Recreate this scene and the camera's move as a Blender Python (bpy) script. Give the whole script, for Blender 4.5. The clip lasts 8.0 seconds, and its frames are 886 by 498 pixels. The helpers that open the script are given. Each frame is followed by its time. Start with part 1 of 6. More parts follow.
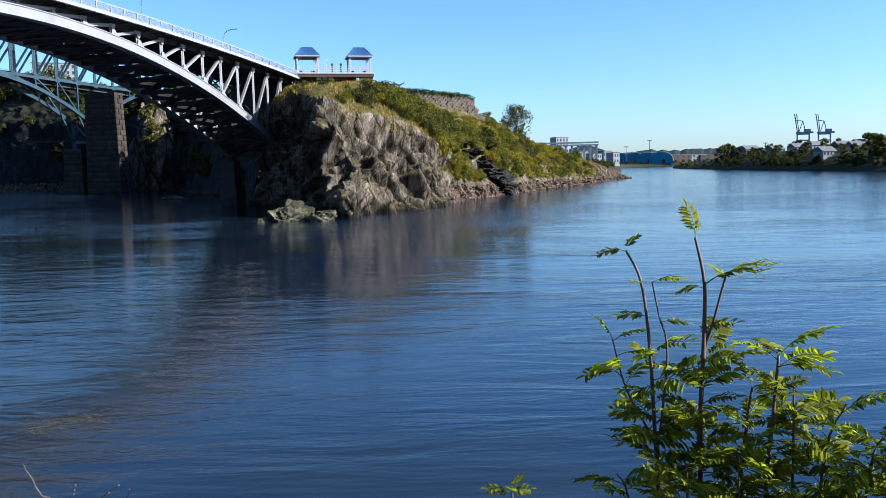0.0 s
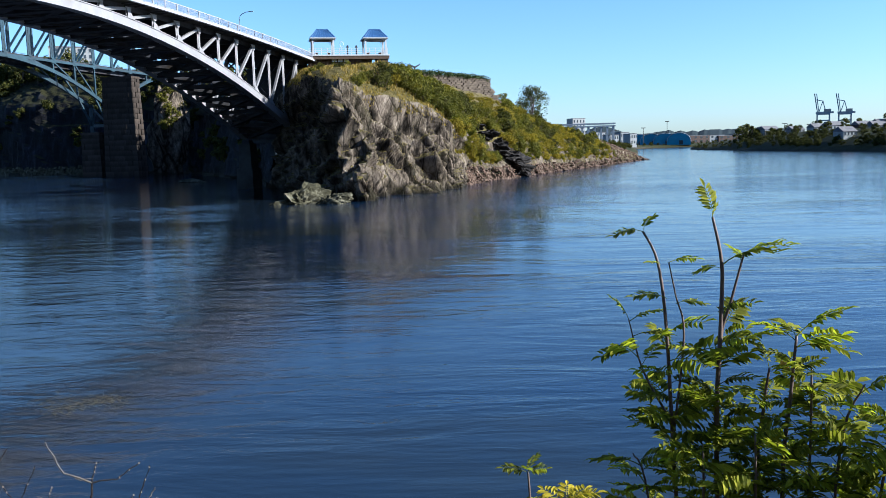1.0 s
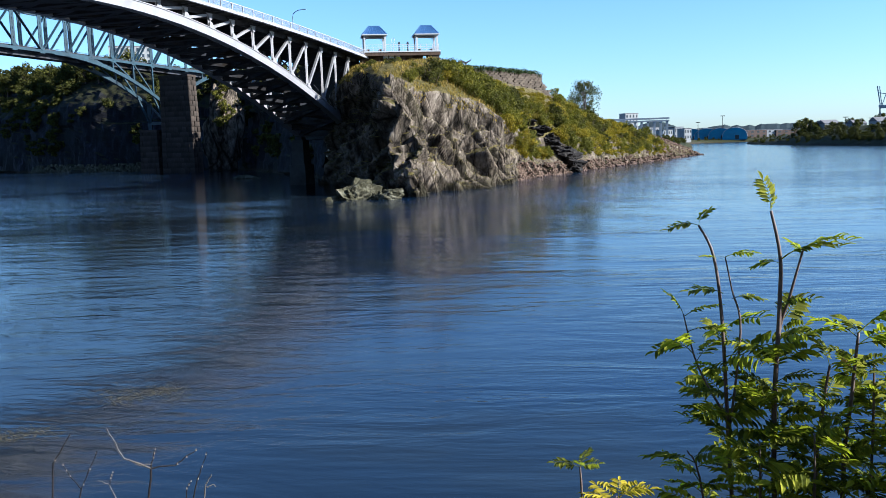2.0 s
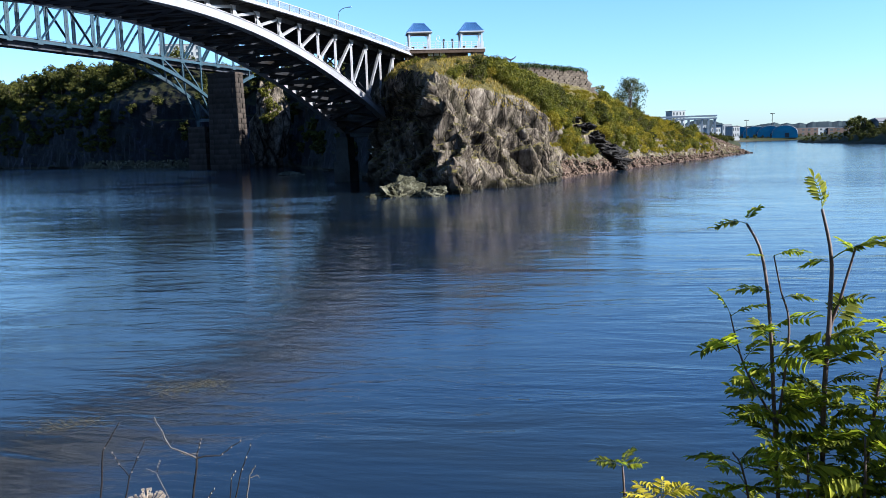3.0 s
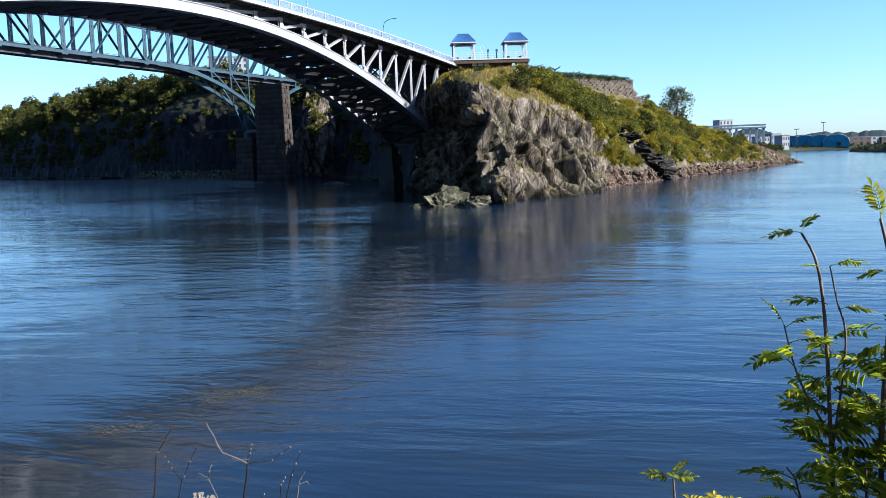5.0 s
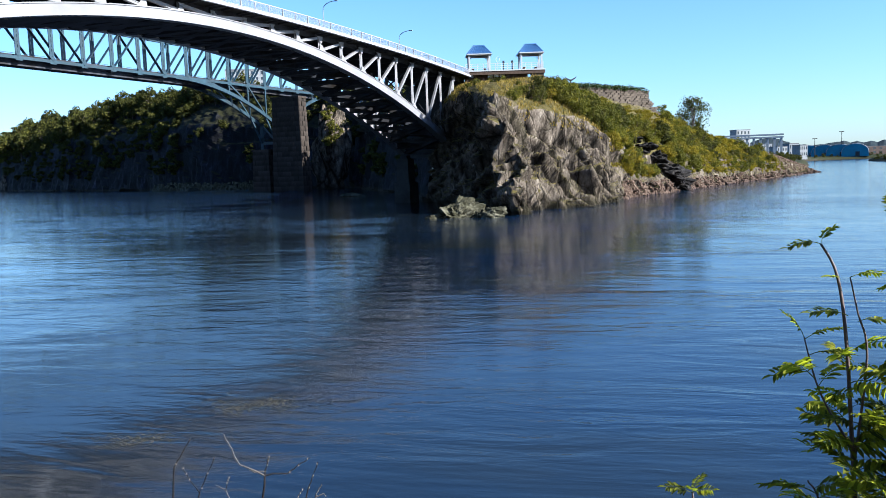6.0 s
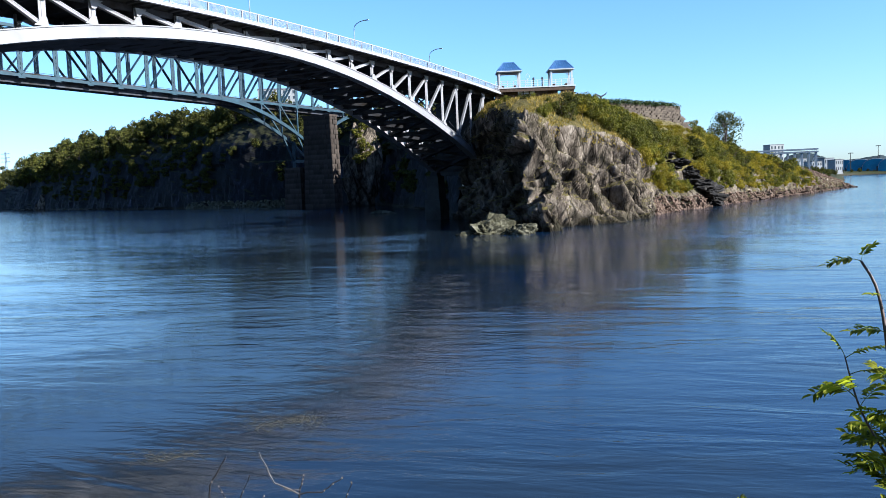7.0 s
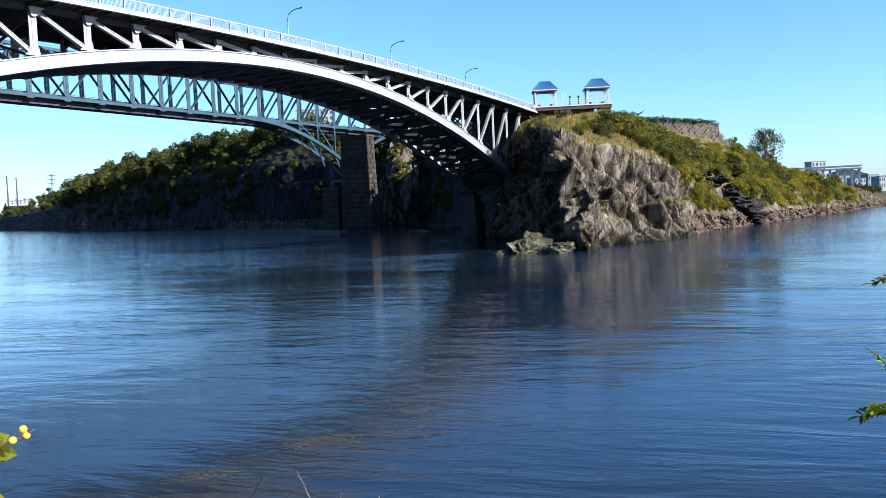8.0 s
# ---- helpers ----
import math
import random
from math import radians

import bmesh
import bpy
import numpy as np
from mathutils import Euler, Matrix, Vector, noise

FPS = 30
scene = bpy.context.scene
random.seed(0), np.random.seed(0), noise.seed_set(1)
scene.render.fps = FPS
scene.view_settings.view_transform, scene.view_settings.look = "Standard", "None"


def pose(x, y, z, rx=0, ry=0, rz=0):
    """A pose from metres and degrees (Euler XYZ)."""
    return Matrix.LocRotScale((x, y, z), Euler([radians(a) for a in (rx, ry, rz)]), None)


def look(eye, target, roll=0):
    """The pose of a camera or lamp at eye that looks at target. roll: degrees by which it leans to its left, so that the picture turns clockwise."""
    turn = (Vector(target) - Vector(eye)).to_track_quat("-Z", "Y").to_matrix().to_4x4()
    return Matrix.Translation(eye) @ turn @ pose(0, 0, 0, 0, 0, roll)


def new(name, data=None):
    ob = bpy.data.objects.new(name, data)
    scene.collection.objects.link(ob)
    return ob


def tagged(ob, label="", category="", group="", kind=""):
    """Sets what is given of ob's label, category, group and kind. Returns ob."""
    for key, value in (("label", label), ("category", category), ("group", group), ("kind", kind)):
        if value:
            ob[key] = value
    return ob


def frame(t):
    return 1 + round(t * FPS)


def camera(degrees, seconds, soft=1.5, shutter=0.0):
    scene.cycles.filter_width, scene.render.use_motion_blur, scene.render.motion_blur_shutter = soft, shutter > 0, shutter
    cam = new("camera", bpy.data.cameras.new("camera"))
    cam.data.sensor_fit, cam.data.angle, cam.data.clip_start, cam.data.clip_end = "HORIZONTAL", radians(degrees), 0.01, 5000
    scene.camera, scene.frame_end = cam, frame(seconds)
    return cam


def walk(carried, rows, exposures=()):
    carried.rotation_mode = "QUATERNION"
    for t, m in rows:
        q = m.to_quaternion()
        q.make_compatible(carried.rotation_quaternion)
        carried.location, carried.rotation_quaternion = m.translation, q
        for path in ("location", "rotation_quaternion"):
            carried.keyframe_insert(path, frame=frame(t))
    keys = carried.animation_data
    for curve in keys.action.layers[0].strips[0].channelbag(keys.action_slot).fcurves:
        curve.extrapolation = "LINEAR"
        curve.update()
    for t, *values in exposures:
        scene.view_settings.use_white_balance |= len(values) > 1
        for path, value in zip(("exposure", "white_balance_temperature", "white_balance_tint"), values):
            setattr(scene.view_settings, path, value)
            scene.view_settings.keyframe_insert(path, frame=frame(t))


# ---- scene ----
cam = camera(55.3, 8.0, soft=0.85)
EYE = 5.8
ROWS = [
    (0.0, 0.000, 0.000, 84.438, 1.393, -0.136),
    (0.5, 0.002, -0.003, 83.800, 1.451, -0.060),
    (1.0, 0.001, -0.006, 83.267, 1.636, 0.936),
    (1.5, -0.002, -0.012, 83.144, 1.803, 2.614),
    (3.0, -0.005, -0.020, 83.010, 1.691, 7.299),
    (3.5, -0.007, -0.024, 83.070, 1.607, 8.318),
    (4.0, -0.012, -0.024, 83.293, 1.672, 9.186),
    (4.5, -0.018, -0.024, 83.536, 1.722, 9.807),
    (6.0, -0.022, -0.022, 84.553, 2.035, 11.315),
    (6.5, -0.026, -0.019, 85.196, 2.163, 12.258),
    (7.0, -0.031, -0.018, 85.770, 2.349, 13.359),
    (7.5, -0.031, -0.018, 86.437, 2.501, 14.397),
    (8.0, -0.032, -0.019, 87.160, 2.604, 15.818),
]
walk(cam, [(t, pose(x, 0, EYE + z, rx, ry, rz)) for t, x, z, rx, ry, rz in ROWS],
     exposures=[(0.0, 1.72, 5000, 7), (1.5, 1.78, 5000, 7), (3.0, 1.93, 5000, 7), (8.0, 1.9, 5000, 7)])

# ---- light ----
SUN_AZ, SUN_EL = 101.0, 28.0
world = bpy.data.worlds.new("world")
scene.world = world
world.use_nodes = True
wn = world.node_tree.nodes
sky = wn.new("ShaderNodeTexSky")
sky.sky_type = "NISHITA"
sky.sun_disc = False
sky.sun_elevation, sky.sun_rotation = radians(SUN_EL), radians(SUN_AZ)
sky.air_density, sky.dust_density, sky.ozone_density = 1.0, 0.5, 4.0
wn["Background"].inputs["Strength"].default_value = 0.056
world.node_tree.links.new(sky.outputs["Color"], wn["Background"].inputs["Color"])
sun = new("sun", bpy.data.lights.new("sun", "SUN"))
sun.data.energy, sun.data.angle, sun.data.color = 5.0, radians(0.5), (1.0, 0.86, 0.66)
sun_way = Vector((math.sin(radians(SUN_AZ)) * math.cos(radians(SUN_EL)), math.cos(radians(SUN_AZ)) * math.cos(radians(SUN_EL)), math.sin(radians(SUN_EL))))
sun.matrix_world = look(sun_way * 60, (0, 0, 0))


# ---- materials ----
def links(m):
    m.use_nodes = True
    nt = m.node_tree
    return nt, nt.nodes, nt.nodes["Principled BSDF"], nt.links.new


def ramp(nt, fac, stops):
    r = nt.nodes.new("ShaderNodeValToRGB")
    e = r.color_ramp.elements
    while len(e) < len(stops):
        e.new(0.5)
    for k, (at, c) in enumerate(stops):
        e[k].position, e[k].color = at, (*c, 1)
    nt.links.new(fac, r.inputs["Fac"])
    return r.outputs["Color"]


def noise_tex(nt, scale, detail=6.0, rough=0.6, stretch=None, distortion=0.0, coord="Object"):
    tc = nt.nodes.new("ShaderNodeTexCoord")
    n = nt.nodes.new("ShaderNodeTexNoise")
    n.inputs["Scale"].default_value, n.inputs["Detail"].default_value = scale, detail
    n.inputs["Roughness"].default_value, n.inputs["Distortion"].default_value = rough, distortion
    if stretch:
        mp = nt.nodes.new("ShaderNodeMapping")
        mp.inputs["Scale"].default_value = stretch[:3]
        if len(stretch) > 3:
            mp.inputs["Rotation"].default_value = [radians(a) for a in stretch[3:]]
        nt.links.new(tc.outputs[coord], mp.inputs["Vector"])
        nt.links.new(mp.outputs["Vector"], n.inputs["Vector"])
    else:
        nt.links.new(tc.outputs[coord], n.inputs["Vector"])
    return n.outputs["Fac"]


def mixed(nt, kind, fac, a, b):
    mx = nt.nodes.new("ShaderNodeMix")
    mx.data_type, mx.blend_type = "RGBA", kind
    for sock, v in ((mx.inputs[0], fac), (mx.inputs[6], a), (mx.inputs[7], b)):
        if hasattr(v, "is_linked"):
            nt.links.new(v, sock)
        else:
            sock.default_value = v if isinstance(v, float) else (*v, 1)
    return mx.outputs[2]


def maths(nt, op, a, b=0.0, clamp=False):
    k = nt.nodes.new("ShaderNodeMath")
    k.operation, k.use_clamp = op, clamp
    for sock, v in ((k.inputs[0], a), (k.inputs[1], b)):
        if hasattr(v, "is_linked"):
            nt.links.new(v, sock)
        else:
            sock.default_value = v
    return k.outputs[0]


def bumped(nt, bsdf, height, strength, distance):
    b = nt.nodes.new("ShaderNodeBump")
    b.inputs["Strength"].default_value, b.inputs["Distance"].default_value = strength, distance
    nt.links.new(height, b.inputs["Height"])
    nt.links.new(b.outputs["Normal"], bsdf.inputs["Normal"])


def surface(name, stops, scale, rough=0.8, metal=0.0, stain=None, stain_scale=0.3, bump=0.3, bump_scale=None, depth=0.02, stretch=None, vary=0.0):
    """A weathered solid: colour noise at two scales, roughness and relief."""
    m = bpy.data.materials.new(name)
    nt, nodes, bsdf, link = links(m)
    col = ramp(nt, noise_tex(nt, scale, 8, 0.65, stretch), stops)
    if stain:
        f = ramp(nt, noise_tex(nt, stain_scale, 4, 0.6), [(0.45, (0, 0, 0)), (0.7, (1, 1, 1))])
        col = mixed(nt, "MIX", f, col, stain)
    if vary:
        oi = nodes.new("ShaderNodeObjectInfo")
        v = ramp(nt, oi.outputs["Random"], [(0, (1 - vary,) * 3), (1, (1 + vary * 0.3,) * 3)])
        col = mixed(nt, "MULTIPLY", 1.0, col, v)
    link(col, bsdf.inputs["Base Color"])
    bsdf.inputs["Roughness"].default_value, bsdf.inputs["Metallic"].default_value = rough, metal
    if rough >= 0.7:
        bsdf.inputs["Specular IOR Level"].default_value = 0.12
    bumped(nt, bsdf, noise_tex(nt, bump_scale or scale * 3, 8, 0.7, stretch), bump, depth)
    return m


def leaf_material(name, dark, light, through_light=0.35, vary=0.35):
    """Leaves: each island its own shade, some light let through."""
    m = bpy.data.materials.new(name)
    nt, nodes, bsdf, link = links(m)
    g = nodes.new("ShaderNodeNewGeometry")
    col = ramp(nt, g.outputs["Random Per Island"], [(0, dark), (1, light)])
    oi = nodes.new("ShaderNodeObjectInfo")
    v = ramp(nt, oi.outputs["Random"], [(0, (1 - vary, 1 - vary, 1 - vary * 0.8)), (1, (1.15, 1.1, 0.9))])
    col = mixed(nt, "MULTIPLY", 1.0, col, v)
    link(col, bsdf.inputs["Base Color"])
    bsdf.inputs["Roughness"].default_value = 0.75
    bsdf.inputs["Specular IOR Level"].default_value = 0.12
    tr = nodes.new("ShaderNodeBsdfTranslucent")
    link(mixed(nt, "MULTIPLY", 1.0, col, (1.5, 1.7, 0.6)), tr.inputs["Color"])
    mx = nodes.new("ShaderNodeMixShader")
    mx.inputs[0].default_value = through_light
    link(bsdf.outputs[0], mx.inputs[1])
    link(tr.outputs[0], mx.inputs[2])
    link(mx.outputs[0], nodes["Material Output"].inputs["Surface"])
    return m


def land_material(name, rock_stops, grass_stops, steep=(0.55, 0.8), rock_scale=0.5, wet=True, strata=(1, 1, 1), rock_bump=1.0, fissures=0.0):
    """Rock where the ground is steep, dry grass and soil where it lies flat, a dark wet foot at the water."""
    m = bpy.data.materials.new(name)
    nt, nodes, bsdf, link = links(m)
    rock = ramp(nt, noise_tex(nt, rock_scale, 10, 0.74, strata, 0.25), rock_stops)
    relief = noise_tex(nt, rock_scale * 3.5, 12, 0.75, strata, 0.5)
    if fissures:
        # fissures between long tilted slabs, at two sizes, crack shadow darkened into the colour
        tc, mp = nodes.new("ShaderNodeTexCoord"), nodes.new("ShaderNodeMapping")
        mp.inputs["Scale"].default_value, mp.inputs["Rotation"].default_value = (1.0, 1.0, 0.36), (0, radians(32), 0)
        link(tc.outputs["Object"], mp.inputs["Vector"])
        wob = nodes.new("ShaderNodeTexNoise")
        wob.inputs["Scale"].default_value, wob.inputs["Detail"].default_value = 0.35, 3
        link(mp.outputs["Vector"], wob.inputs["Vector"])
        for size, wide, dark in ((fissures, 0.09, 0.08), (fissures * 3.1, 0.05, 0.5)):
            vor = nodes.new("ShaderNodeTexVoronoi")
            vor.feature = "DISTANCE_TO_EDGE"
            vor.inputs["Scale"].default_value = size
            link(mixed(nt, "ADD", 1.0, mp.outputs["Vector"], wob.outputs["Color"]), vor.inputs["Vector"])
            line = ramp(nt, vor.outputs["Distance"], [(0.0, (dark,) * 3), (wide, (1, 1, 1))])
            rock = mixed(nt, "MULTIPLY", 1.0, rock, line)
            relief = maths(nt, "ADD", relief, maths(nt, "MULTIPLY", line, 0.6))
    lich = ramp(nt, noise_tex(nt, rock_scale * 0.35, 5, 0.6), [(0.5, (0, 0, 0)), (0.72, (1, 1, 1))])
    rock = mixed(nt, "MIX", maths(nt, "MULTIPLY", lich, 0.5), rock, grass_stops[0][1])
    grass = ramp(nt, noise_tex(nt, 1.4, 8, 0.7), grass_stops)
    g = nodes.new("ShaderNodeNewGeometry")
    sep = nodes.new("ShaderNodeSeparateXYZ")
    link(g.outputs["True Normal"], sep.inputs[0])
    up = maths(nt, "ADD", sep.outputs["Z"], maths(nt, "MULTIPLY", maths(nt, "SUBTRACT", noise_tex(nt, 0.6, 6, 0.7), 0.5), 0.5))
    fac = ramp(nt, up, [(steep[0], (0, 0, 0)), (steep[1], (1, 1, 1))])
    col = mixed(nt, "MIX", fac, rock, grass)
    if wet:
        pz = nodes.new("ShaderNodeSeparateXYZ")
        link(g.outputs["Position"], pz.inputs[0])
        h = maths(nt, "ADD", pz.outputs["Z"], maths(nt, "MULTIPLY", noise_tex(nt, 0.8, 4, 0.6), 1.6))
        weed = ramp(nt, maths(nt, "MULTIPLY", h, 0.25), [(0.28, (1, 1, 1)), (0.52, (0, 0, 0))])
        col = mixed(nt, "MIX", maths(nt, "MULTIPLY", weed, 0.8), col, (0.022, 0.019, 0.011))
    link(col, bsdf.inputs["Base Color"])
    bsdf.inputs["Roughness"].default_value = 0.92
    bsdf.inputs["Specular IOR Level"].default_value = 0.1
    bumped(nt, bsdf, relief, rock_bump, 0.22 if not fissures else 0.4)
    return m


STEEL_WHITE = surface("white_grey_bridge_paint", [(0.3, (0.18, 0.174, 0.184)), (0.7, (0.228, 0.22, 0.228))], 1.2, 0.5, stain=(0.16, 0.15, 0.15), stain_scale=0.25, bump=0.1)
# grime stains over a grey that is darkened for the shade under the deck
STEEL_DARK = surface("grimy_shade_toned_bridge_steel", [(0.3, (0.028, 0.03, 0.038)), (0.7, (0.055, 0.056, 0.066))], 0.9, 0.7, stain=(0.0168, 0.0126, 0.0092), stain_scale=0.3, bump=0.15)
STEEL_BLUE = surface("blue_grey_truss_paint", [(0.3, (0.01, 0.023, 0.033)), (0.7, (0.025, 0.055, 0.075))], 0.8, 0.5, stain=(0.016, 0.022, 0.028), stain_scale=0.2, bump=0.12)
CONCRETE = surface("weathered_concrete", [(0.3, (0.0441, 0.0424, 0.0397)), (0.7, (0.0678, 0.0666, 0.0618))], 1.0, 0.85, stain=(0.0294, 0.0265, 0.022), bump=0.25)
ASPHALT = surface("asphalt", [(0.3, (0.04, 0.04, 0.042)), (0.7, (0.07, 0.07, 0.07))], 6, 0.9)
RAIL_WHITE = surface("galvanised_white_rail", [(0.3, (0.23, 0.225, 0.25)), (0.7, (0.28, 0.275, 0.3))], 2, 0.45, bump=0.08)
STONE_PIER = surface("dark_ashlar_stone", [(0.25, (0.026, 0.021, 0.019)), (0.55, (0.055, 0.042, 0.034)), (0.8, (0.085, 0.066, 0.052))], 0.9, 0.9, stain=(0.0131, 0.0117, 0.0102), bump=0.5, depth=0.05, vary=0.35)
MORTAR = surface("dark_mortar", [(0.3, (0.0168, 0.0147, 0.0126)), (0.7, (0.0294, 0.0252, 0.021))], 2, 0.95)
WALL_STONE = surface("pale_brown_wall_stone", [(0.25, (0.038, 0.029, 0.022)), (0.55, (0.074, 0.058, 0.044)), (0.8, (0.108, 0.088, 0.068))], 1.1, 0.9, bump=0.5, depth=0.05, vary=0.35)
TIMBER_WHITE = surface("white_painted_timber", [(0.3, (0.34, 0.35, 0.37)), (0.7, (0.43, 0.43, 0.44))], 3, 0.5, bump=0.1)
ROOF_BLUE = surface("blue_metal_roofing", [(0.3, (0.035, 0.085, 0.2)), (0.7, (0.06, 0.13, 0.28))], 1.5, 0.4, metal=0.2, bump=0.08)
DECK_WOOD = surface("dark_deck_timber", [(0.3, (0.045, 0.03, 0.0225)), (0.7, (0.085, 0.06, 0.045))], 2, 0.8, bump=0.3)
BARK = surface("grey_brown_bark", [(0.3, (0.07, 0.05, 0.04)), (0.7, (0.17, 0.13, 0.1))], 9, 0.9, bump=0.5, depth=0.01)
ROWAN_BARK = surface("purplish_brown_young_bark", [(0.3, (0.05, 0.032, 0.03)), (0.7, (0.12, 0.08, 0.065))], 60, 0.6, bump=0.3, depth=0.001)
DEAD_WOOD = surface("bleached_dead_wood", [(0.3, (0.0528, 0.044, 0.0396)), (0.55, (0.09, 0.078, 0.07)), (0.75, (0.2, 0.18, 0.16))], 45, 0.85, bump=0.4, depth=0.001)
DARK_TWIG = surface("dark_dry_twig", [(0.3, (0.008, 0.006, 0.006)), (0.62, (0.018, 0.015, 0.014)), (0.75, (0.16, 0.145, 0.13))], 90, 0.85, bump=0.4, depth=0.001)
HOUSE_WHITE = surface("white_siding", [(0.3, (0.2, 0.2, 0.205)), (0.7, (0.27, 0.27, 0.27))], 0.6, 0.7, bump=0.1)
HOUSE_GREY = surface("grey_siding", [(0.3, (0.15, 0.16, 0.175)), (0.7, (0.21, 0.215, 0.225))], 0.6, 0.7, bump=0.1)
HOUSE_BRICK = surface("brown_brick_wall", [(0.3, (0.05, 0.034, 0.03)), (0.7, (0.085, 0.06, 0.05))], 0.6, 0.8, bump=0.1)
ROOF_GREY = surface("grey_shingle_roof", [(0.3, (0.08, 0.08, 0.09)), (0.7, (0.16, 0.15, 0.15))], 1, 0.85)
SHED_BLUE = surface("teal_blue_sheet_metal", [(0.3, (0.0136, 0.119, 0.204)), (0.7, (0.0255, 0.17, 0.272))], 0.2, 0.5, bump=0.1)
CRANE_GREY = surface("blue_grey_crane_steel", [(0.3, (0.13, 0.16, 0.2)), (0.7, (0.2, 0.23, 0.27))], 0.1, 0.6)
WINDOW_DARK = surface("dark_window_glass", [(0.3, (0.02, 0.025, 0.03)), (0.7, (0.04, 0.05, 0.06))], 0.5, 0.12)
BERRY = surface("yellow_fruit_skin", [(0.3, (0.4, 0.2, 0.01)), (0.7, (0.55, 0.32, 0.02))], 60, 0.35, bump=0.05, depth=0.001)
SEED = surface("dry_seed_head", [(0.3, (0.15, 0.11, 0.08)), (0.7, (0.25, 0.2, 0.155))], 90, 0.9, bump=0.2, depth=0.001)
LEAF_ROWAN = leaf_material("rowan_leaf", (0.055, 0.072, 0.009), (0.34, 0.34, 0.03), 0.52, 0.5)
LEAF_YELLOW = leaf_material("yellowing_leaf", (0.25, 0.21, 0.012), (0.42, 0.33, 0.02), 0.4, 0.2)
LEAF_GREEN = leaf_material("shrub_leaf", (0.03, 0.034, 0.007), (0.14, 0.13, 0.018), 0.35)
LEAF_GOLD = leaf_material("goldenrod_leaf", (0.075, 0.064, 0.008), (0.24, 0.185, 0.012), 0.35)
LEAF_DARK = leaf_material("woodland_leaf", (0.012, 0.017, 0.005), (0.085, 0.082, 0.014), 0.25)
LEAF_IVY = leaf_material("ivy_leaf", (0.02, 0.03, 0.012), (0.05, 0.07, 0.022), 0.2)
GRASS_DRY = leaf_material("dry_grass_blade", (0.1, 0.08, 0.02), (0.28, 0.2, 0.06), 0.3)
GRASS_GREEN = leaf_material("bank_grass_blade", (0.07, 0.1, 0.02), (0.18, 0.2, 0.05), 0.3)

ROCK = [(0.36, (0.016, 0.013, 0.011)), (0.44, (0.062, 0.049, 0.038)), (0.54, (0.15, 0.12, 0.093)), (0.68, (0.3, 0.25, 0.2))]
# west cliff rock, near black: the cliff's shade is put into its colour
ROCK_SHADED = [(0.36, (0.003, 0.003, 0.004)), (0.5, (0.007, 0.007, 0.009)), (0.6, (0.016, 0.016, 0.022)), (0.7, (0.07, 0.07, 0.095))]
GRASSY = [(0.3, (0.035, 0.032, 0.01)), (0.55, (0.095, 0.076, 0.024)), (0.8, (0.2, 0.15, 0.055))]
# woodland floor, likewise darkened to hold the hill's shade
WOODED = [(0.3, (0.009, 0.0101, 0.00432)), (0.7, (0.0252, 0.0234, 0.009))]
HEAD_LAND = land_material("headland_rock_and_grass", ROCK, GRASSY, (0.5, 0.7), 0.7, True, (1.0, 1.0, 0.5, 0, 28, 0), 1.0, 0.22)
WEST_LAND = land_material("shade_toned_cliff_and_woodland_floor", ROCK_SHADED, WOODED, (0.5, 0.75), 0.16, True, (1.3, 1.3, 0.4))
FAR_LAND = land_material("far_bank_earth", [(0.3, (0.02, 0.017, 0.014)), (0.7, (0.06, 0.051, 0.041))], [(0.3, (0.012, 0.0145, 0.005)), (0.7, (0.036, 0.036, 0.013))], (0.6, 0.85), 0.25)
NEAR_LAND = land_material("near_bank_soil", ROCK, [(0.3, (0.03, 0.032, 0.012)), (0.7, (0.09, 0.085, 0.03))], (0.4, 0.6), 1.0)
SHORE_ROCK = surface("reddish_brown_shore_rock", [(0.25, (0.03, 0.018, 0.013)), (0.5, (0.085, 0.056, 0.04)), (0.75, (0.165, 0.118, 0.088))], 0.8, 0.85, bump=0.8, depth=0.12, vary=0.4)
BROKEN_ROCK = surface("dark_broken_rock", [(0.3, (0.006, 0.005, 0.005)), (0.5, (0.016, 0.014, 0.013)), (0.75, (0.05, 0.043, 0.038))], 0.9, 0.9, bump=0.9, depth=0.15)
WEED_ROCK = surface("weedy_grey_rock", [(0.3, (0.012, 0.011, 0.006)), (0.5, (0.05, 0.046, 0.027)), (0.72, (0.15, 0.138, 0.1))], 0.9, 0.8, bump=0.9, depth=0.15)


